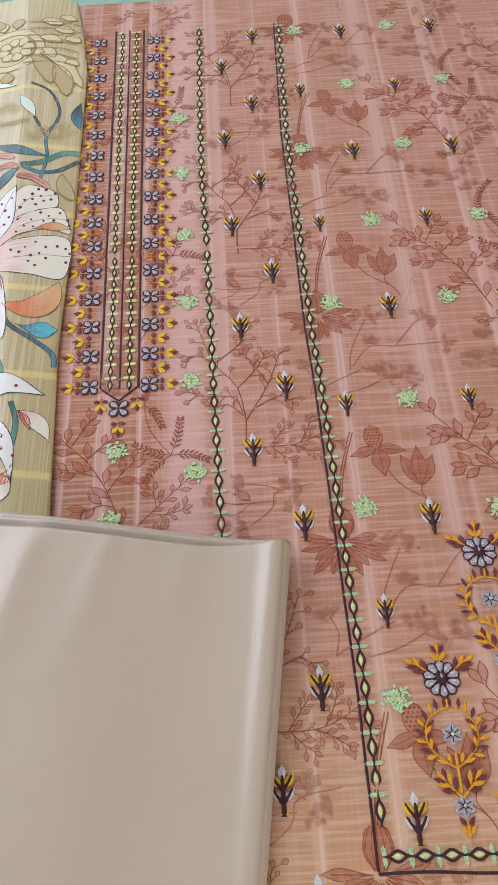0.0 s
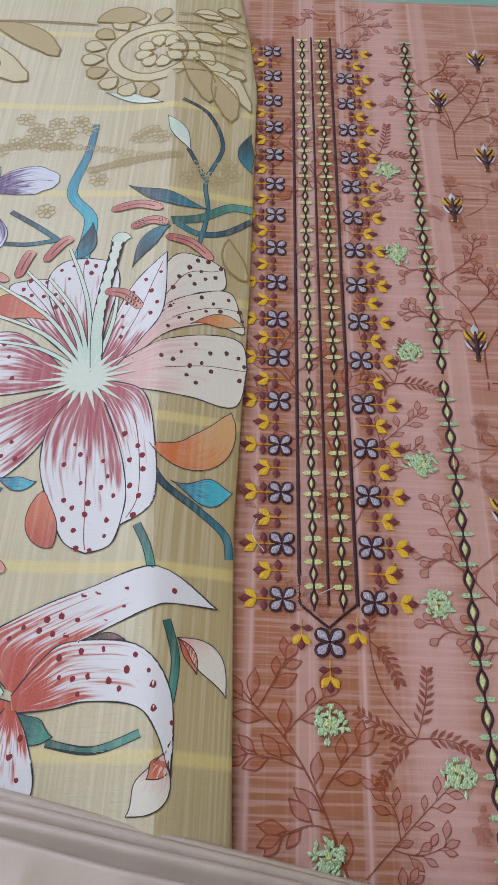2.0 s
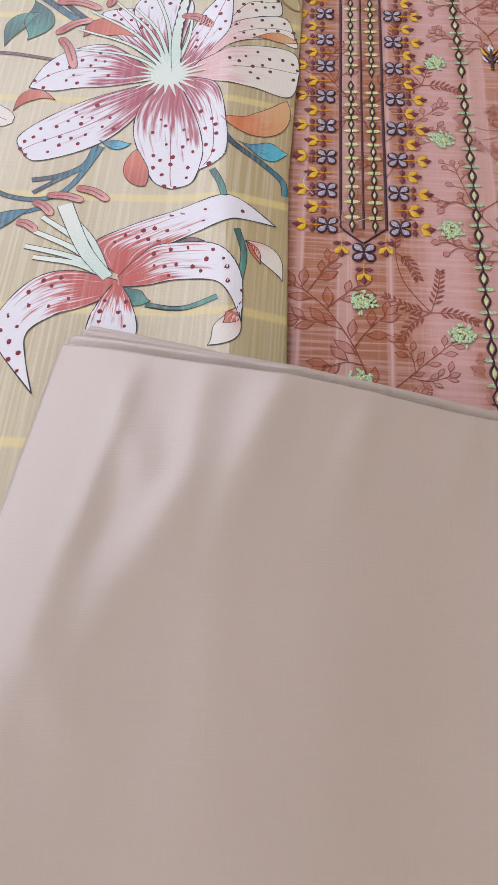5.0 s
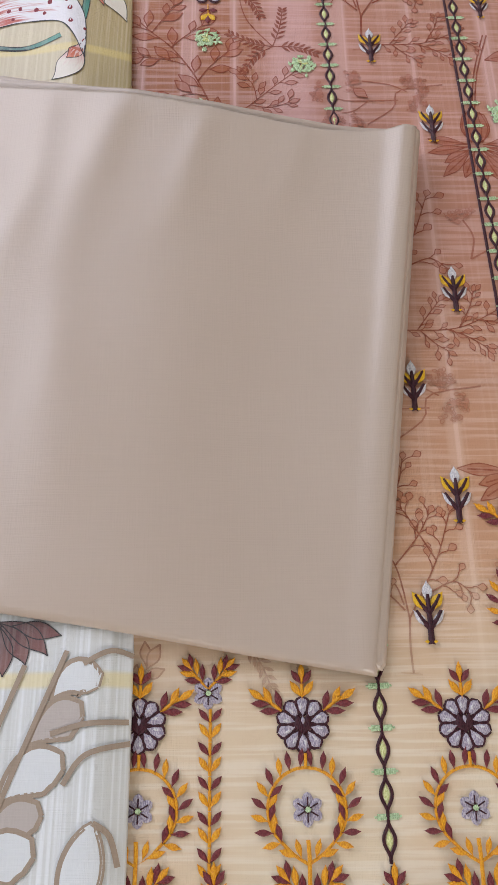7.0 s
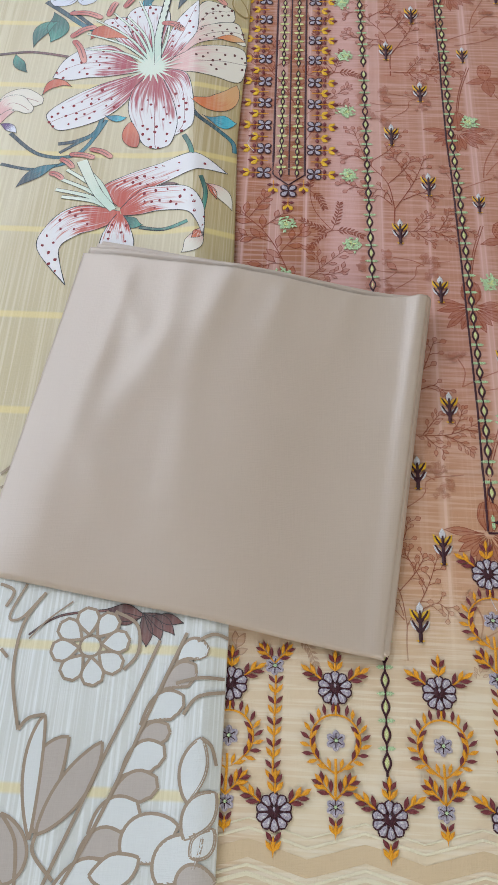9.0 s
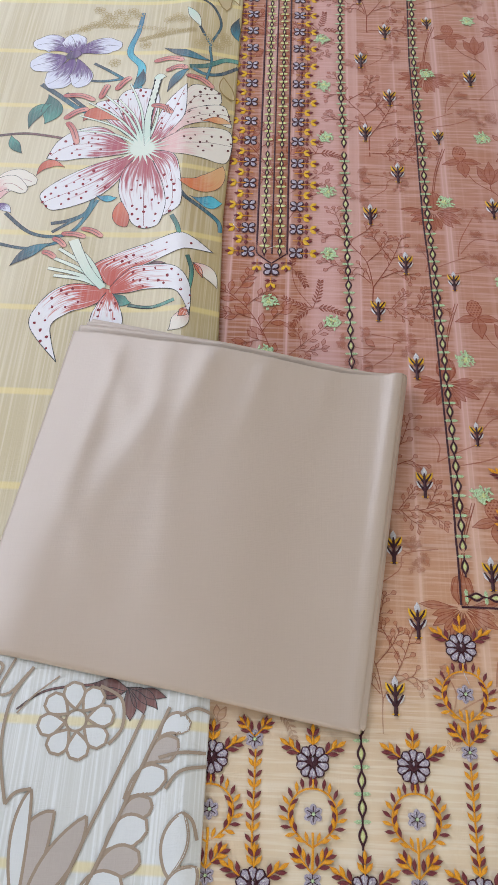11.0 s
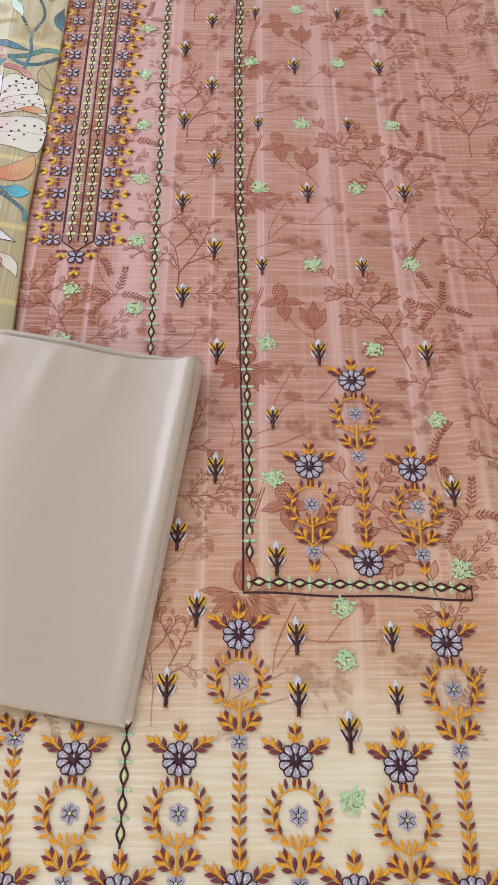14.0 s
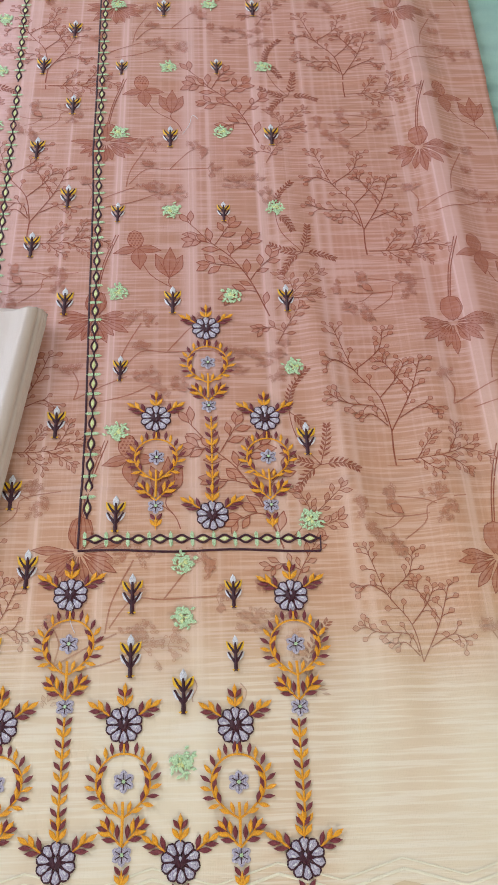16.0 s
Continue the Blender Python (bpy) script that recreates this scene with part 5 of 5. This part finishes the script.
single("leaf", (-0.3100, 0.7140), (-0.2950, 0.6870), (-0.3070, 0.6640), 0.0240, LEAFGREEN, None, 0.50, 0.00)
stem("stalk", [(-0.2750, 0.5150), (-0.2570, 0.5200), (-0.2400, 0.5330), (-0.2350, 0.5620)], 0.0036, TEAL, (1.0, 1.0), 0.00000)
stem("stalk", [(-0.2720, 0.5030), (-0.2560, 0.5170), (-0.2380, 0.5310)], 0.0028, TEAL, (1.0, 1.0), 0.00000)
single("leaf", (-0.2340, 0.5560), (-0.2200, 0.5490), (-0.2110, 0.5540), 0.0090, AQUA, None, 0.50, 0.00)
stem("stalk", [(-0.1490, 0.5690), (-0.1390, 0.5530), (-0.1180, 0.5380), (-0.1030, 0.5250), (-0.1000, 0.5110)], 0.0038, TEAL, (1.0, 1.0), 0.00000)
single("leaf", (-0.1350, 0.5550), (-0.1190, 0.5470), (-0.1000, 0.5520), 0.0180, AQUA, None, 0.65, 0.00)
stem("stalk", [(-0.1510, 0.5270), (-0.1440, 0.5130), (-0.1400, 0.4990)], 0.0040, LEAFGREEN, (1.0, 1.0), 0.00000)
stem("stalk", [(-0.3250, 0.5280), (-0.2910, 0.5000), (-0.2530, 0.5030), (-0.2310, 0.5500)], 0.0034, TEAL, (1.0, 1.0), 0.00000)
stem("stalk", [(-0.3270, 0.4860), (-0.2930, 0.4800), (-0.2620, 0.4900)], 0.0030, TEAL, (1.0, 1.0), 0.00000)
single("leaf", (-0.3070, 0.4560), (-0.2930, 0.4780), (-0.2700, 0.4880), 0.0130, TEAL, None, 0.50, 0.00)
single("leaf", (-0.3230, 0.6550), (-0.3230, 0.6920), (-0.3020, 0.6980), 0.0160, LEAFGREEN, None, 0.50, 0.00)
single("leaf", (-0.3230, 0.6160), (-0.3360, 0.6280), (-0.3400, 0.6440), 0.0120, LEAFGREEN, None, 0.50, 0.00)
stem("stalk", [(-0.3570, 0.6430), (-0.3220, 0.6480), (-0.2790, 0.6420)], 0.0028, BROWNLEAF, (1.0, 1.0), 0.00000)
stem("stalk", [(-0.2900, 0.7170), (-0.2610, 0.6900), (-0.2420, 0.6820)], 0.0040, TEAL, (1.0, 1.0), 0.00000)
petals("lily_petal", PALEP, INK, 0, DOTS, [
    ((-0.3380, 0.5410), (-0.3360, 0.5940), (-0.3000, 0.5710), 0.0300, 0.55),
    ((-0.3400, 0.5530), (-0.3370, 0.5860), (-0.3090, 0.5580), 0.0240, 0.55),
], "white lily petal")
single("petal_curl", (-0.3380, 0.5410), (-0.3260, 0.5370), (-0.3190, 0.5280), 0.0100, VIOLET, None, 0.50, 0.00)
# upper scroll border
for k, (x, y) in enumerate(((-0.254, 0.855), (-0.247, 0.868), (-0.237, 0.857), (-0.240, 0.844), (-0.250, 0.842), (-0.264, 0.848), (-0.230, 0.871), (-0.183, 0.852), (-0.174, 0.858), (-0.208, 0.806), (-0.129, 0.810), (-0.120, 0.806), (-0.112, 0.816), (-0.191, 0.826), (-0.142, 0.806), (-0.241, 0.773), (-0.274, 0.843), (-0.262, 0.861), (-0.221, 0.862), (-0.166, 0.850), (-0.136, 0.819), (-0.116, 0.826), (-0.272, 0.872), (-0.285, 0.835))):
    pen = print_pen()
    for i in range(7):
        petal_at(pen, x, y, k + i * 0.9, 0.0012, 0.0075, 0.0040, None, FAINT, 0.0007)
    pen.ring(x, y, 0.0014, 0.0007, FAINT, 0, 8)
    pen.done("paisley_flower", dupatta)
for pts in ([(-0.305, 0.822), (-0.275, 0.836), (-0.240, 0.838), (-0.200, 0.834), (-0.160, 0.822)], [(-0.215, 0.812), (-0.185, 0.822), (-0.150, 0.826)]):
    pen = print_pen()
    line = smooth_line(pts, 26)
    for (x0, y0), (x1, y1) in zip(line, line[1:]):
        petal_at(pen, x0, y0, math.atan2(y1 - y0, x1 - x0) + 1.3, 0, 0.0072, 0.0046, None, FAINT, 0.0006, 0.6, 0, 0.7)
    pen.done("paisley_edge", dupatta)
# round flower of the border
for r, width, m in ((0.0335, 0.0085, CREAM_FILL), (0.0285, 0.0016, TAN_LINE), (0.0385, 0.0016, TAN_LINE)):
    ring(-0.1820, 0.9580, r, width, m)
for k in range(8):
    bordered_petal("border_petal", -0.1760, 0.9580, k * 0.785 + 0.2, 0.006, 0.0215, 0.0125, CREAM_FILL, TAN_LINE, 0.0015)
for k in range(10):
    bordered_petal("border_petal", -0.1820, 0.9580, 1.5 + k * 0.36, 0.0405, 0.0590, 0.0150, CREAM_FILL if k % 3 else TAN_FILL, TAN_LINE, 0.0015)
bordered("border_leaf", (-0.3570, 0.9880), (-0.3160, 0.9450), (-0.2790, 0.9190), 0.0300, CREAM_FILL, TAN_LINE, 0.0014, 0.55, 12, 4, 0, 0.7)
bordered("border_leaf", (-0.3740, 0.9780), (-0.3560, 0.9410), (-0.3410, 0.9160), 0.0220, TAN_FILL, TAN_LINE, 0.0014, 0.55, 12, 4, 0, 0.7)
bordered("border_leaf", (-0.3250, 0.9960), (-0.2850, 0.9880), (-0.2600, 0.9530), 0.0240, TAN_FILL, TAN_LINE, 0.0014, 0.55, 12, 4, 0, 0.7)
bordered("border_leaf", (-0.2340, 1.0020), (-0.2160, 1.0200), (-0.1930, 1.0060), 0.0240, TAN_FILL, TAN_LINE, 0.0014, 0.55, 12, 4, 0, 0.7)
bordered("border_leaf", (-0.3230, 0.9600), (-0.3100, 0.9380), (-0.3080, 0.9310), 0.0140, CREAM_FILL, TAN_LINE, 0.0014, 0.55, 12, 4, 0, 0.7)
bordered("border_leaf", (-0.1580, 0.9430), (-0.1390, 0.9340), (-0.1330, 0.8950), 0.0200, TAN_FILL, TAN_LINE, 0.0014, 0.55, 12, 4, 0, 0.7)
bordered("border_leaf", (-0.1320, 0.9310), (-0.1200, 0.9140), (-0.1150, 0.8760), 0.0200, TAN_FILL, TAN_LINE, 0.0014, 0.55, 12, 4, 0, 0.7)
bordered("border_leaf", (-0.1490, 0.9480), (-0.1260, 0.9540), (-0.1000, 0.8910), 0.0160, CREAM_FILL, TAN_LINE, 0.0014, 0.55, 12, 4, 0, 0.7)
bordered("border_leaf", (-0.1520, 1.0110), (-0.1430, 1.0160), (-0.1280, 1.0090), 0.0140, CREAM_FILL, TAN_LINE, 0.0014, 0.55, 12, 4, 0, 0.7)
bordered("border_leaf", (-0.1370, 0.9960), (-0.1280, 1.0010), (-0.1150, 0.9940), 0.0140, CREAM_FILL, TAN_LINE, 0.0014, 0.55, 12, 4, 0, 0.7)
bordered("border_leaf", (-0.1510, 0.9780), (-0.1410, 0.9830), (-0.1270, 0.9730), 0.0140, CREAM_FILL, TAN_LINE, 0.0014, 0.55, 12, 4, 0, 0.7)
bordered("border_leaf", (-0.1240, 0.9770), (-0.1150, 0.9860), (-0.1080, 0.9750), 0.0140, CREAM_FILL, TAN_LINE, 0.0014, 0.55, 12, 4, 0, 0.7)
bordered("border_leaf", (-0.1210, 0.9320), (-0.1140, 0.9400), (-0.1070, 0.9300), 0.0120, CREAM_FILL, TAN_LINE, 0.0014, 0.55, 12, 4, 0, 0.7)
bordered("border_leaf", (-0.1470, 0.9550), (-0.1400, 0.9600), (-0.1330, 0.9420), 0.0140, CREAM_FILL, TAN_LINE, 0.0014, 0.55, 12, 4, 0, 0.7)
bordered("border_leaf", (-0.1330, 1.0210), (-0.1240, 1.0260), (-0.1140, 1.0190), 0.0120, CREAM_FILL, TAN_LINE, 0.0014, 0.55, 12, 4, 0, 0.7)
bordered("border_leaf", (-0.1110, 0.7510), (-0.1110, 0.7300), (-0.0970, 0.7150), 0.0140, STRIP, TAN_LINE, 0.0014, 0.55, 12, 4, 0, 0.7)
scroll("border_line", [(-0.3780, 0.9960), (-0.3530, 0.9930), (-0.3200, 0.9990), (-0.2670, 1.0000), (-0.2330, 0.9980)], 0.0018, TAN_LINE)
for k in range(7):
    scroll("border_line", [(-0.165, 0.93 + 0.013 * k), (-0.13, 0.935 + 0.013 * k), (-0.108, 0.93 + 0.013 * k)], 0.0012, TAN_LINE)
# lower scroll border
daisy(-0.1750, 0.0200, 0.0285, 8, TAUPE, WHITE_FILL)
bordered("scroll_leaf", (-0.1120, 0.0100), (-0.1020, 0.0270), (-0.0910, 0.0160), 0.0160, WHITE_FILL, TAUPE, 0.0022, 0.6, 12, 4, 0, 0.8)
bordered("scroll_leaf", (-0.1210, -0.0090), (-0.1070, 0.0060), (-0.0970, 0.0030), 0.0180, TAUPE_FILL, TAUPE, 0.0022, 0.6, 12, 4, 0, 0.8)
bordered("scroll_leaf", (-0.1330, -0.0330), (-0.1180, -0.0140), (-0.1040, -0.0190), 0.0200, WHITE_FILL, TAUPE, 0.0022, 0.6, 12, 4, 0, 0.8)
bordered("scroll_leaf", (-0.1360, -0.0470), (-0.1250, -0.0360), (-0.1120, -0.0370), 0.0160, TAUPE_FILL, TAUPE, 0.0022, 0.6, 12, 4, 0, 0.8)
bordered("scroll_leaf", (-0.1430, -0.0670), (-0.1300, -0.0480), (-0.1140, -0.0530), 0.0210, WHITE_FILL, TAUPE, 0.0022, 0.6, 12, 4, 0, 0.8)
bordered("scroll_leaf", (-0.1490, -0.0830), (-0.1340, -0.0680), (-0.1170, -0.0730), 0.0200, TAUPE_FILL, TAUPE, 0.0022, 0.6, 12, 4, 0, 0.8)
bordered("scroll_leaf", (-0.1600, -0.1030), (-0.1470, -0.0860), (-0.1270, -0.0890), 0.0220, WHITE_FILL, TAUPE, 0.0022, 0.6, 12, 4, 0, 0.8)
bordered("scroll_leaf", (-0.1660, -0.1200), (-0.1540, -0.1030), (-0.1350, -0.1080), 0.0190, TAUPE_FILL, TAUPE, 0.0022, 0.6, 12, 4, 0, 0.8)
bordered("scroll_leaf", (-0.1790, -0.1350), (-0.1600, -0.1220), (-0.1410, -0.1290), 0.0200, WHITE_FILL, TAUPE, 0.0022, 0.6, 12, 4, 0, 0.8)
bordered("scroll_leaf", (-0.1940, -0.1050), (-0.2000, -0.0600), (-0.1810, -0.0430), 0.0220, TAUPE_FILL, TAUPE, 0.0022, 0.5, 14, 4, 0, 0.4)
bordered("scroll_leaf", (-0.1940, -0.1050), (-0.1730, -0.0760), (-0.1580, -0.0450), 0.0200, TAUPE_FILL, TAUPE, 0.0022, 0.5, 14, 4, 0, 0.4)
bordered("scroll_leaf", (-0.1980, -0.1080), (-0.2070, -0.0580), (-0.2000, -0.0290), 0.0120, WHITE_FILL, TAUPE, 0.0022, 0.5, 14, 4, 0, 0.4)
bordered("scroll_leaf", (-0.1340, -0.1180), (-0.1270, -0.1020), (-0.1010, -0.0950), 0.0300, WHITE_FILL, TAUPE, 0.0022, 0.5, 14, 4, 0, 0.4)
bordered("scroll_leaf", (-0.1120, -0.1300), (-0.1050, -0.1140), (-0.0850, -0.1020), 0.0260, WHITE_FILL, TAUPE, 0.0022, 0.5, 14, 4, 0, 0.4)
bordered("scroll_leaf", (-0.0920, -0.1130), (-0.0850, -0.1080), (-0.0780, -0.0960), 0.0140, WHITE_FILL, TAUPE, 0.0022, 0.5, 14, 4, 0, 0.4)
bordered("scroll_leaf", (-0.0970, -0.0810), (-0.0950, -0.0580), (-0.0900, -0.0400), 0.0180, WHITE_FILL, TAUPE, 0.0022, 0.5, 14, 4, 0, 0.4)
bordered("scroll_leaf", (-0.1000, -0.1310), (-0.0920, -0.1260), (-0.0750, -0.1260), 0.0200, TAUPE_FILL, TAUPE, 0.0022, 0.5, 14, 4, 0, 0.4)
bordered("scroll_leaf", (-0.0970, -0.1030), (-0.0890, -0.0860), (-0.0780, -0.0740), 0.0200, WHITE_FILL, TAUPE, 0.0022, 0.5, 14, 4, 0, 0.4)
bordered("scroll_leaf", (-0.2110, -0.1350), (-0.2050, -0.1190), (-0.2190, -0.0930), 0.0240, TAUPE_FILL, TAUPE, 0.0022, 0.5, 14, 4, 0, 0.4)
bordered("scroll_leaf", (-0.1560, -0.1270), (-0.1390, -0.1260), (-0.1250, -0.1150), 0.0200, WHITE_FILL, TAUPE, 0.0022, 0.5, 14, 4, 0, 0.4)
scroll("scroll_line", [(-0.1250, 0.0260), (-0.1400, -0.0150), (-0.1570, -0.0580), (-0.1720, -0.0990), (-0.1850, -0.1340)], 0.0024, TAUPE)
scroll("scroll_line", [(-0.1060, 0.0320), (-0.1240, -0.0140), (-0.1410, -0.0600), (-0.1570, -0.1000), (-0.1730, -0.1330)], 0.0024, TAUPE)
scroll("scroll_line", [(-0.2130, 0.0580), (-0.2260, 0.0330), (-0.2270, -0.0030), (-0.2170, -0.0400)], 0.0024, TAUPE)
scroll("scroll_line", [(-0.1920, 0.0520), (-0.2090, 0.0370), (-0.2200, 0.0230)], 0.0012, TAUPE)
scroll("scroll_line", [(-0.2170, -0.0400), (-0.2110, -0.0320), (-0.2000, -0.0290)], 0.0024, TAUPE)
scroll("scroll_line", [(-0.2480, 0.0630), (-0.2370, 0.0580), (-0.2410, 0.0460)], 0.0024, TAUPE)
scroll("scroll_line", [(-0.2280, 0.0640), (-0.2370, 0.0390), (-0.2280, 0.0380), (-0.2160, 0.0540)], 0.0020, TAUPE)
scroll("scroll_line", [(-0.2390, 0.0150), (-0.2330, 0.0090)], 0.0024, TAUPE)
scroll("scroll_line", [(-0.2190, -0.0930), (-0.2070, -0.1090), (-0.2030, -0.1350)], 0.0024, TAUPE)
scroll("scroll_line", [(-0.1940, -0.1050), (-0.1940, -0.1160), (-0.1790, -0.1310)], 0.0024, TAUPE)
scroll("scroll_line", [(-0.0980, 0.0260), (-0.0860, 0.0320), (-0.0760, 0.0300)], 0.0024, TAUPE)
scroll("scroll_line", [(-0.1040, -0.0250), (-0.0950, -0.0130), (-0.0760, -0.0080)], 0.0024, TAUPE)
scroll("scroll_line", [(-0.1110, -0.0040), (-0.0960, -0.0000), (-0.0770, 0.0010)], 0.0024, TAUPE)
scroll("scroll_line", [(-0.0900, -0.0400), (-0.0830, -0.0450), (-0.0790, -0.0570)], 0.0024, TAUPE)
scroll("scroll_line", [(-0.1600, 0.0460), (-0.1430, 0.0370), (-0.1400, 0.0170), (-0.1490, 0.0040)], 0.0024, TAUPE)
scroll("scroll_line", [(-0.2650, 0.1530), (-0.2590, 0.1590), (-0.2540, 0.1650), (-0.2460, 0.1680)], 0.0024, TAUPE)
scroll("scroll_line", [(-0.2630, 0.1410), (-0.2530, 0.1490), (-0.2490, 0.1660)], 0.0024, TAUPE)
single("brown_leaf", (-0.1400, 0.0460), (-0.1350, 0.0310), (-0.1350, 0.0210), 0.0100, BROWNLEAF, None, 0.50, 0.00)
single("brown_leaf", (-0.1400, 0.0460), (-0.1270, 0.0360), (-0.1250, 0.0260), 0.0100, BROWNLEAF, None, 0.50, 0.00)
single("brown_leaf", (-0.1400, 0.0460), (-0.1230, 0.0410), (-0.1150, 0.0300), 0.0100, BROWNLEAF, None, 0.50, 0.00)
single("brown_leaf", (-0.1330, 0.0440), (-0.1200, 0.0420), (-0.1090, 0.0390), 0.0080, BROWNLEAF, None, 0.50, 0.00)
single("brown_leaf", (-0.1660, 0.0480), (-0.1540, 0.0450), (-0.1370, 0.0440), 0.0130, BROWNLEAF, None, 0.50, 0.00)
single("brown_leaf", (-0.1630, 0.0420), (-0.1530, 0.0390), (-0.1400, 0.0430), 0.0090, BROWNLEAF, None, 0.50, 0.00)
stem("brown_stalk", [(-0.2210, 0.0260), (-0.2000, 0.0410), (-0.1640, 0.0470)], 0.0014, BROWNLEAF, (0.6, 1.0), 0.00000)

# ---- trousers ----
trousers = tagged(new("trouser_fabric"), "folded plain beige trouser cloth lying across shirt and dupatta", "fabric")
TOP_SAG = ((1.0, 0.0), (0.93, -0.0030), (0.81, -0.0075), (0.65, -0.0085), (0.48, -0.0077), (0.30, -0.0067), (0.127, -0.0030), (0.0, 0.0))
TOP_EDGE_Z = ((1.0, 0.0285), (0.95, 0.0235), (0.90, 0.0215), (0.80, 0.0225), (0.65, 0.0300), (0.48, 0.0340), (0.30, 0.0280), (0.15, 0.0205), (0.0, 0.0170))
LOW_EDGE_Z = ((1.0, 0.0070), (0.75, 0.0100), (0.66, 0.0165), (0.50, 0.0165), (0.40, 0.0140), (0.0, 0.0125))


def ridge(u, v, u0, v0, u1, v1, w, a):
    """A soft crease from (u0, v0) to (u1, v1) that dies away at both ends."""
    du, dv = u1 - u0, v1 - v0
    d = math.hypot(du, dv)
    s = ((u - u0) * du + (v - v0) * dv) / d
    across = ((u - u0) * dv - (v - v0) * du) / d
    return a * gauss(across, w * (0.7 + 0.6 * max(0.0, min(1.0, s / d)))) * gauss(s / d - 0.5, 0.52)


CREASES = ((0.46, -0.10, 0.39, 0.36, 0.045, 0.0020), (0.62, -0.08, 0.58, 0.26, 0.030, 0.0010), (0.80, -0.08, 0.76, 0.22, 0.030, 0.0008), (0.30, -0.05, 0.33, 0.45, 0.040, 0.0014),
           (0.12, 0.05, 0.30, 0.36, 0.040, 0.0011), (0.33, 0.22, 0.20, 0.60, 0.045, 0.0010), (0.40, 0.35, 0.47, 0.85, 0.055, 0.0012), (0.17, -0.02, 0.14, 0.60, 0.030, 0.0012), (0.16, 0.60, 0.30, 0.78, 0.045, 0.0010))


def tro_height(u, v):
    """The top layer: puffed along the top edge, creases that fan from it, a lifted fold at one side, a drop at the other."""
    low, top = (sum(lerp_table(table, u + 0.025 * k) for k in range(-3, 4)) / 7 for table in (LOW_EDGE_Z, TOP_EDGE_Z))
    z = low + (top - low) * (1 - v) ** 1.3
    z += 1.5 * sum(ridge(u, v, *c) for c in CREASES) * min(1.0, 0.35 + v / 0.08)
    z -= 0.0065 * max(0.0, 1 - u / 0.15) ** 2
    z += 0.0030 * gauss(u - 0.975, 0.022) * (1 - 0.6 * v)
    z -= 0.0020 * max(0.0, (v - 0.90) / 0.10) ** 2 * (1 - u)
    return z + 0.0012 * noise.noise((u * 2.6, v * 2.2, 2.0)) + 0.0002 * noise.noise((u * 14 + v * 5, v * 9, 5.0))


def tro_layer(corners, lift, t, sag, label):
    """One folded layer with rolled edges; lift: how high it lies in the pile, 0 to 1."""
    (ax, ay), (bx, by), (cx, cy), (dx, dy) = corners
    n = 120
    marks = [0.35 * (0.5 - 0.5 * math.cos(math.pi * i / n)) + 0.65 * i / n for i in range(n + 1)]
    verts, faces = [], []
    for v in marks:
        for u in marks:
            x = (ax * (1 - u) + bx * u) * (1 - v) + (dx * (1 - u) + cx * u) * v
            y = (ay * (1 - u) + by * u) * (1 - v) + (dy * (1 - u) + cy * u) * v
            y += sag * lerp_table(TOP_SAG, u) * (1 - v) ** 3
            edge = min(u * 0.30, (1 - u) * 0.30, v * 0.33, (1 - v) * 0.33)
            roll = min(1.0, edge / 0.0030)
            drop = t * (1 - math.sqrt(max(0.0, 1 - (1 - roll) ** 2)))
            z = 0.0075 + lift * (tro_height(u, v) - 0.0075)
            if lift < 1:
                z += 0.0022 * gauss(v - 0.012, 0.013) - 0.0012
            verts.append((x, y, z - drop))
    m = n + 1
    for j in range(n):
        for i in range(n):
            a = j * m + i
            faces.append((a, a + m, a + m + 1, a + 1))
    k = len(verts)
    rim = [i for i in range(m)] + [j * m + n for j in range(1, m)] + [n * m + i for i in range(n - 1, -1, -1)] + [j * m for j in range(n - 1, 0, -1)]
    verts += [(verts[i][0], verts[i][1] - (0.0008 if i < m else 0.0), verts[i][2] - t * 0.5) for i in rim]
    for i in range(len(rim)):
        j = (i + 1) % len(rim)
        faces.append((rim[i], rim[j], k + j, k + i))
    return mesh_object("layer", verts, faces, [TROUSER], None, trousers, label)


tro_layer(((-0.2150, 0.3935), (0.0830, 0.3360), (0.0400, 0.0250), (-0.2690, 0.0770)), 0.26, 0.0022, 0.25, "lowest folded layer")
tro_layer(((-0.2185, 0.3900), (0.0820, 0.3350), (0.0392, 0.0240), (-0.2695, 0.0760)), 0.46, 0.002, 0.25, "second folded layer")
tro_layer(((-0.2250, 0.3845), (0.0808, 0.3338), (0.0385, 0.0230), (-0.2700, 0.0745)), 0.70, 0.0022, 0.35, "third folded layer")
tro_layer(((-0.2300, 0.3770), (0.0778, 0.3312), (0.0355, 0.0202), (-0.2715, 0.0715)), 1.0, 0.0026, 1.0, "top folded layer")
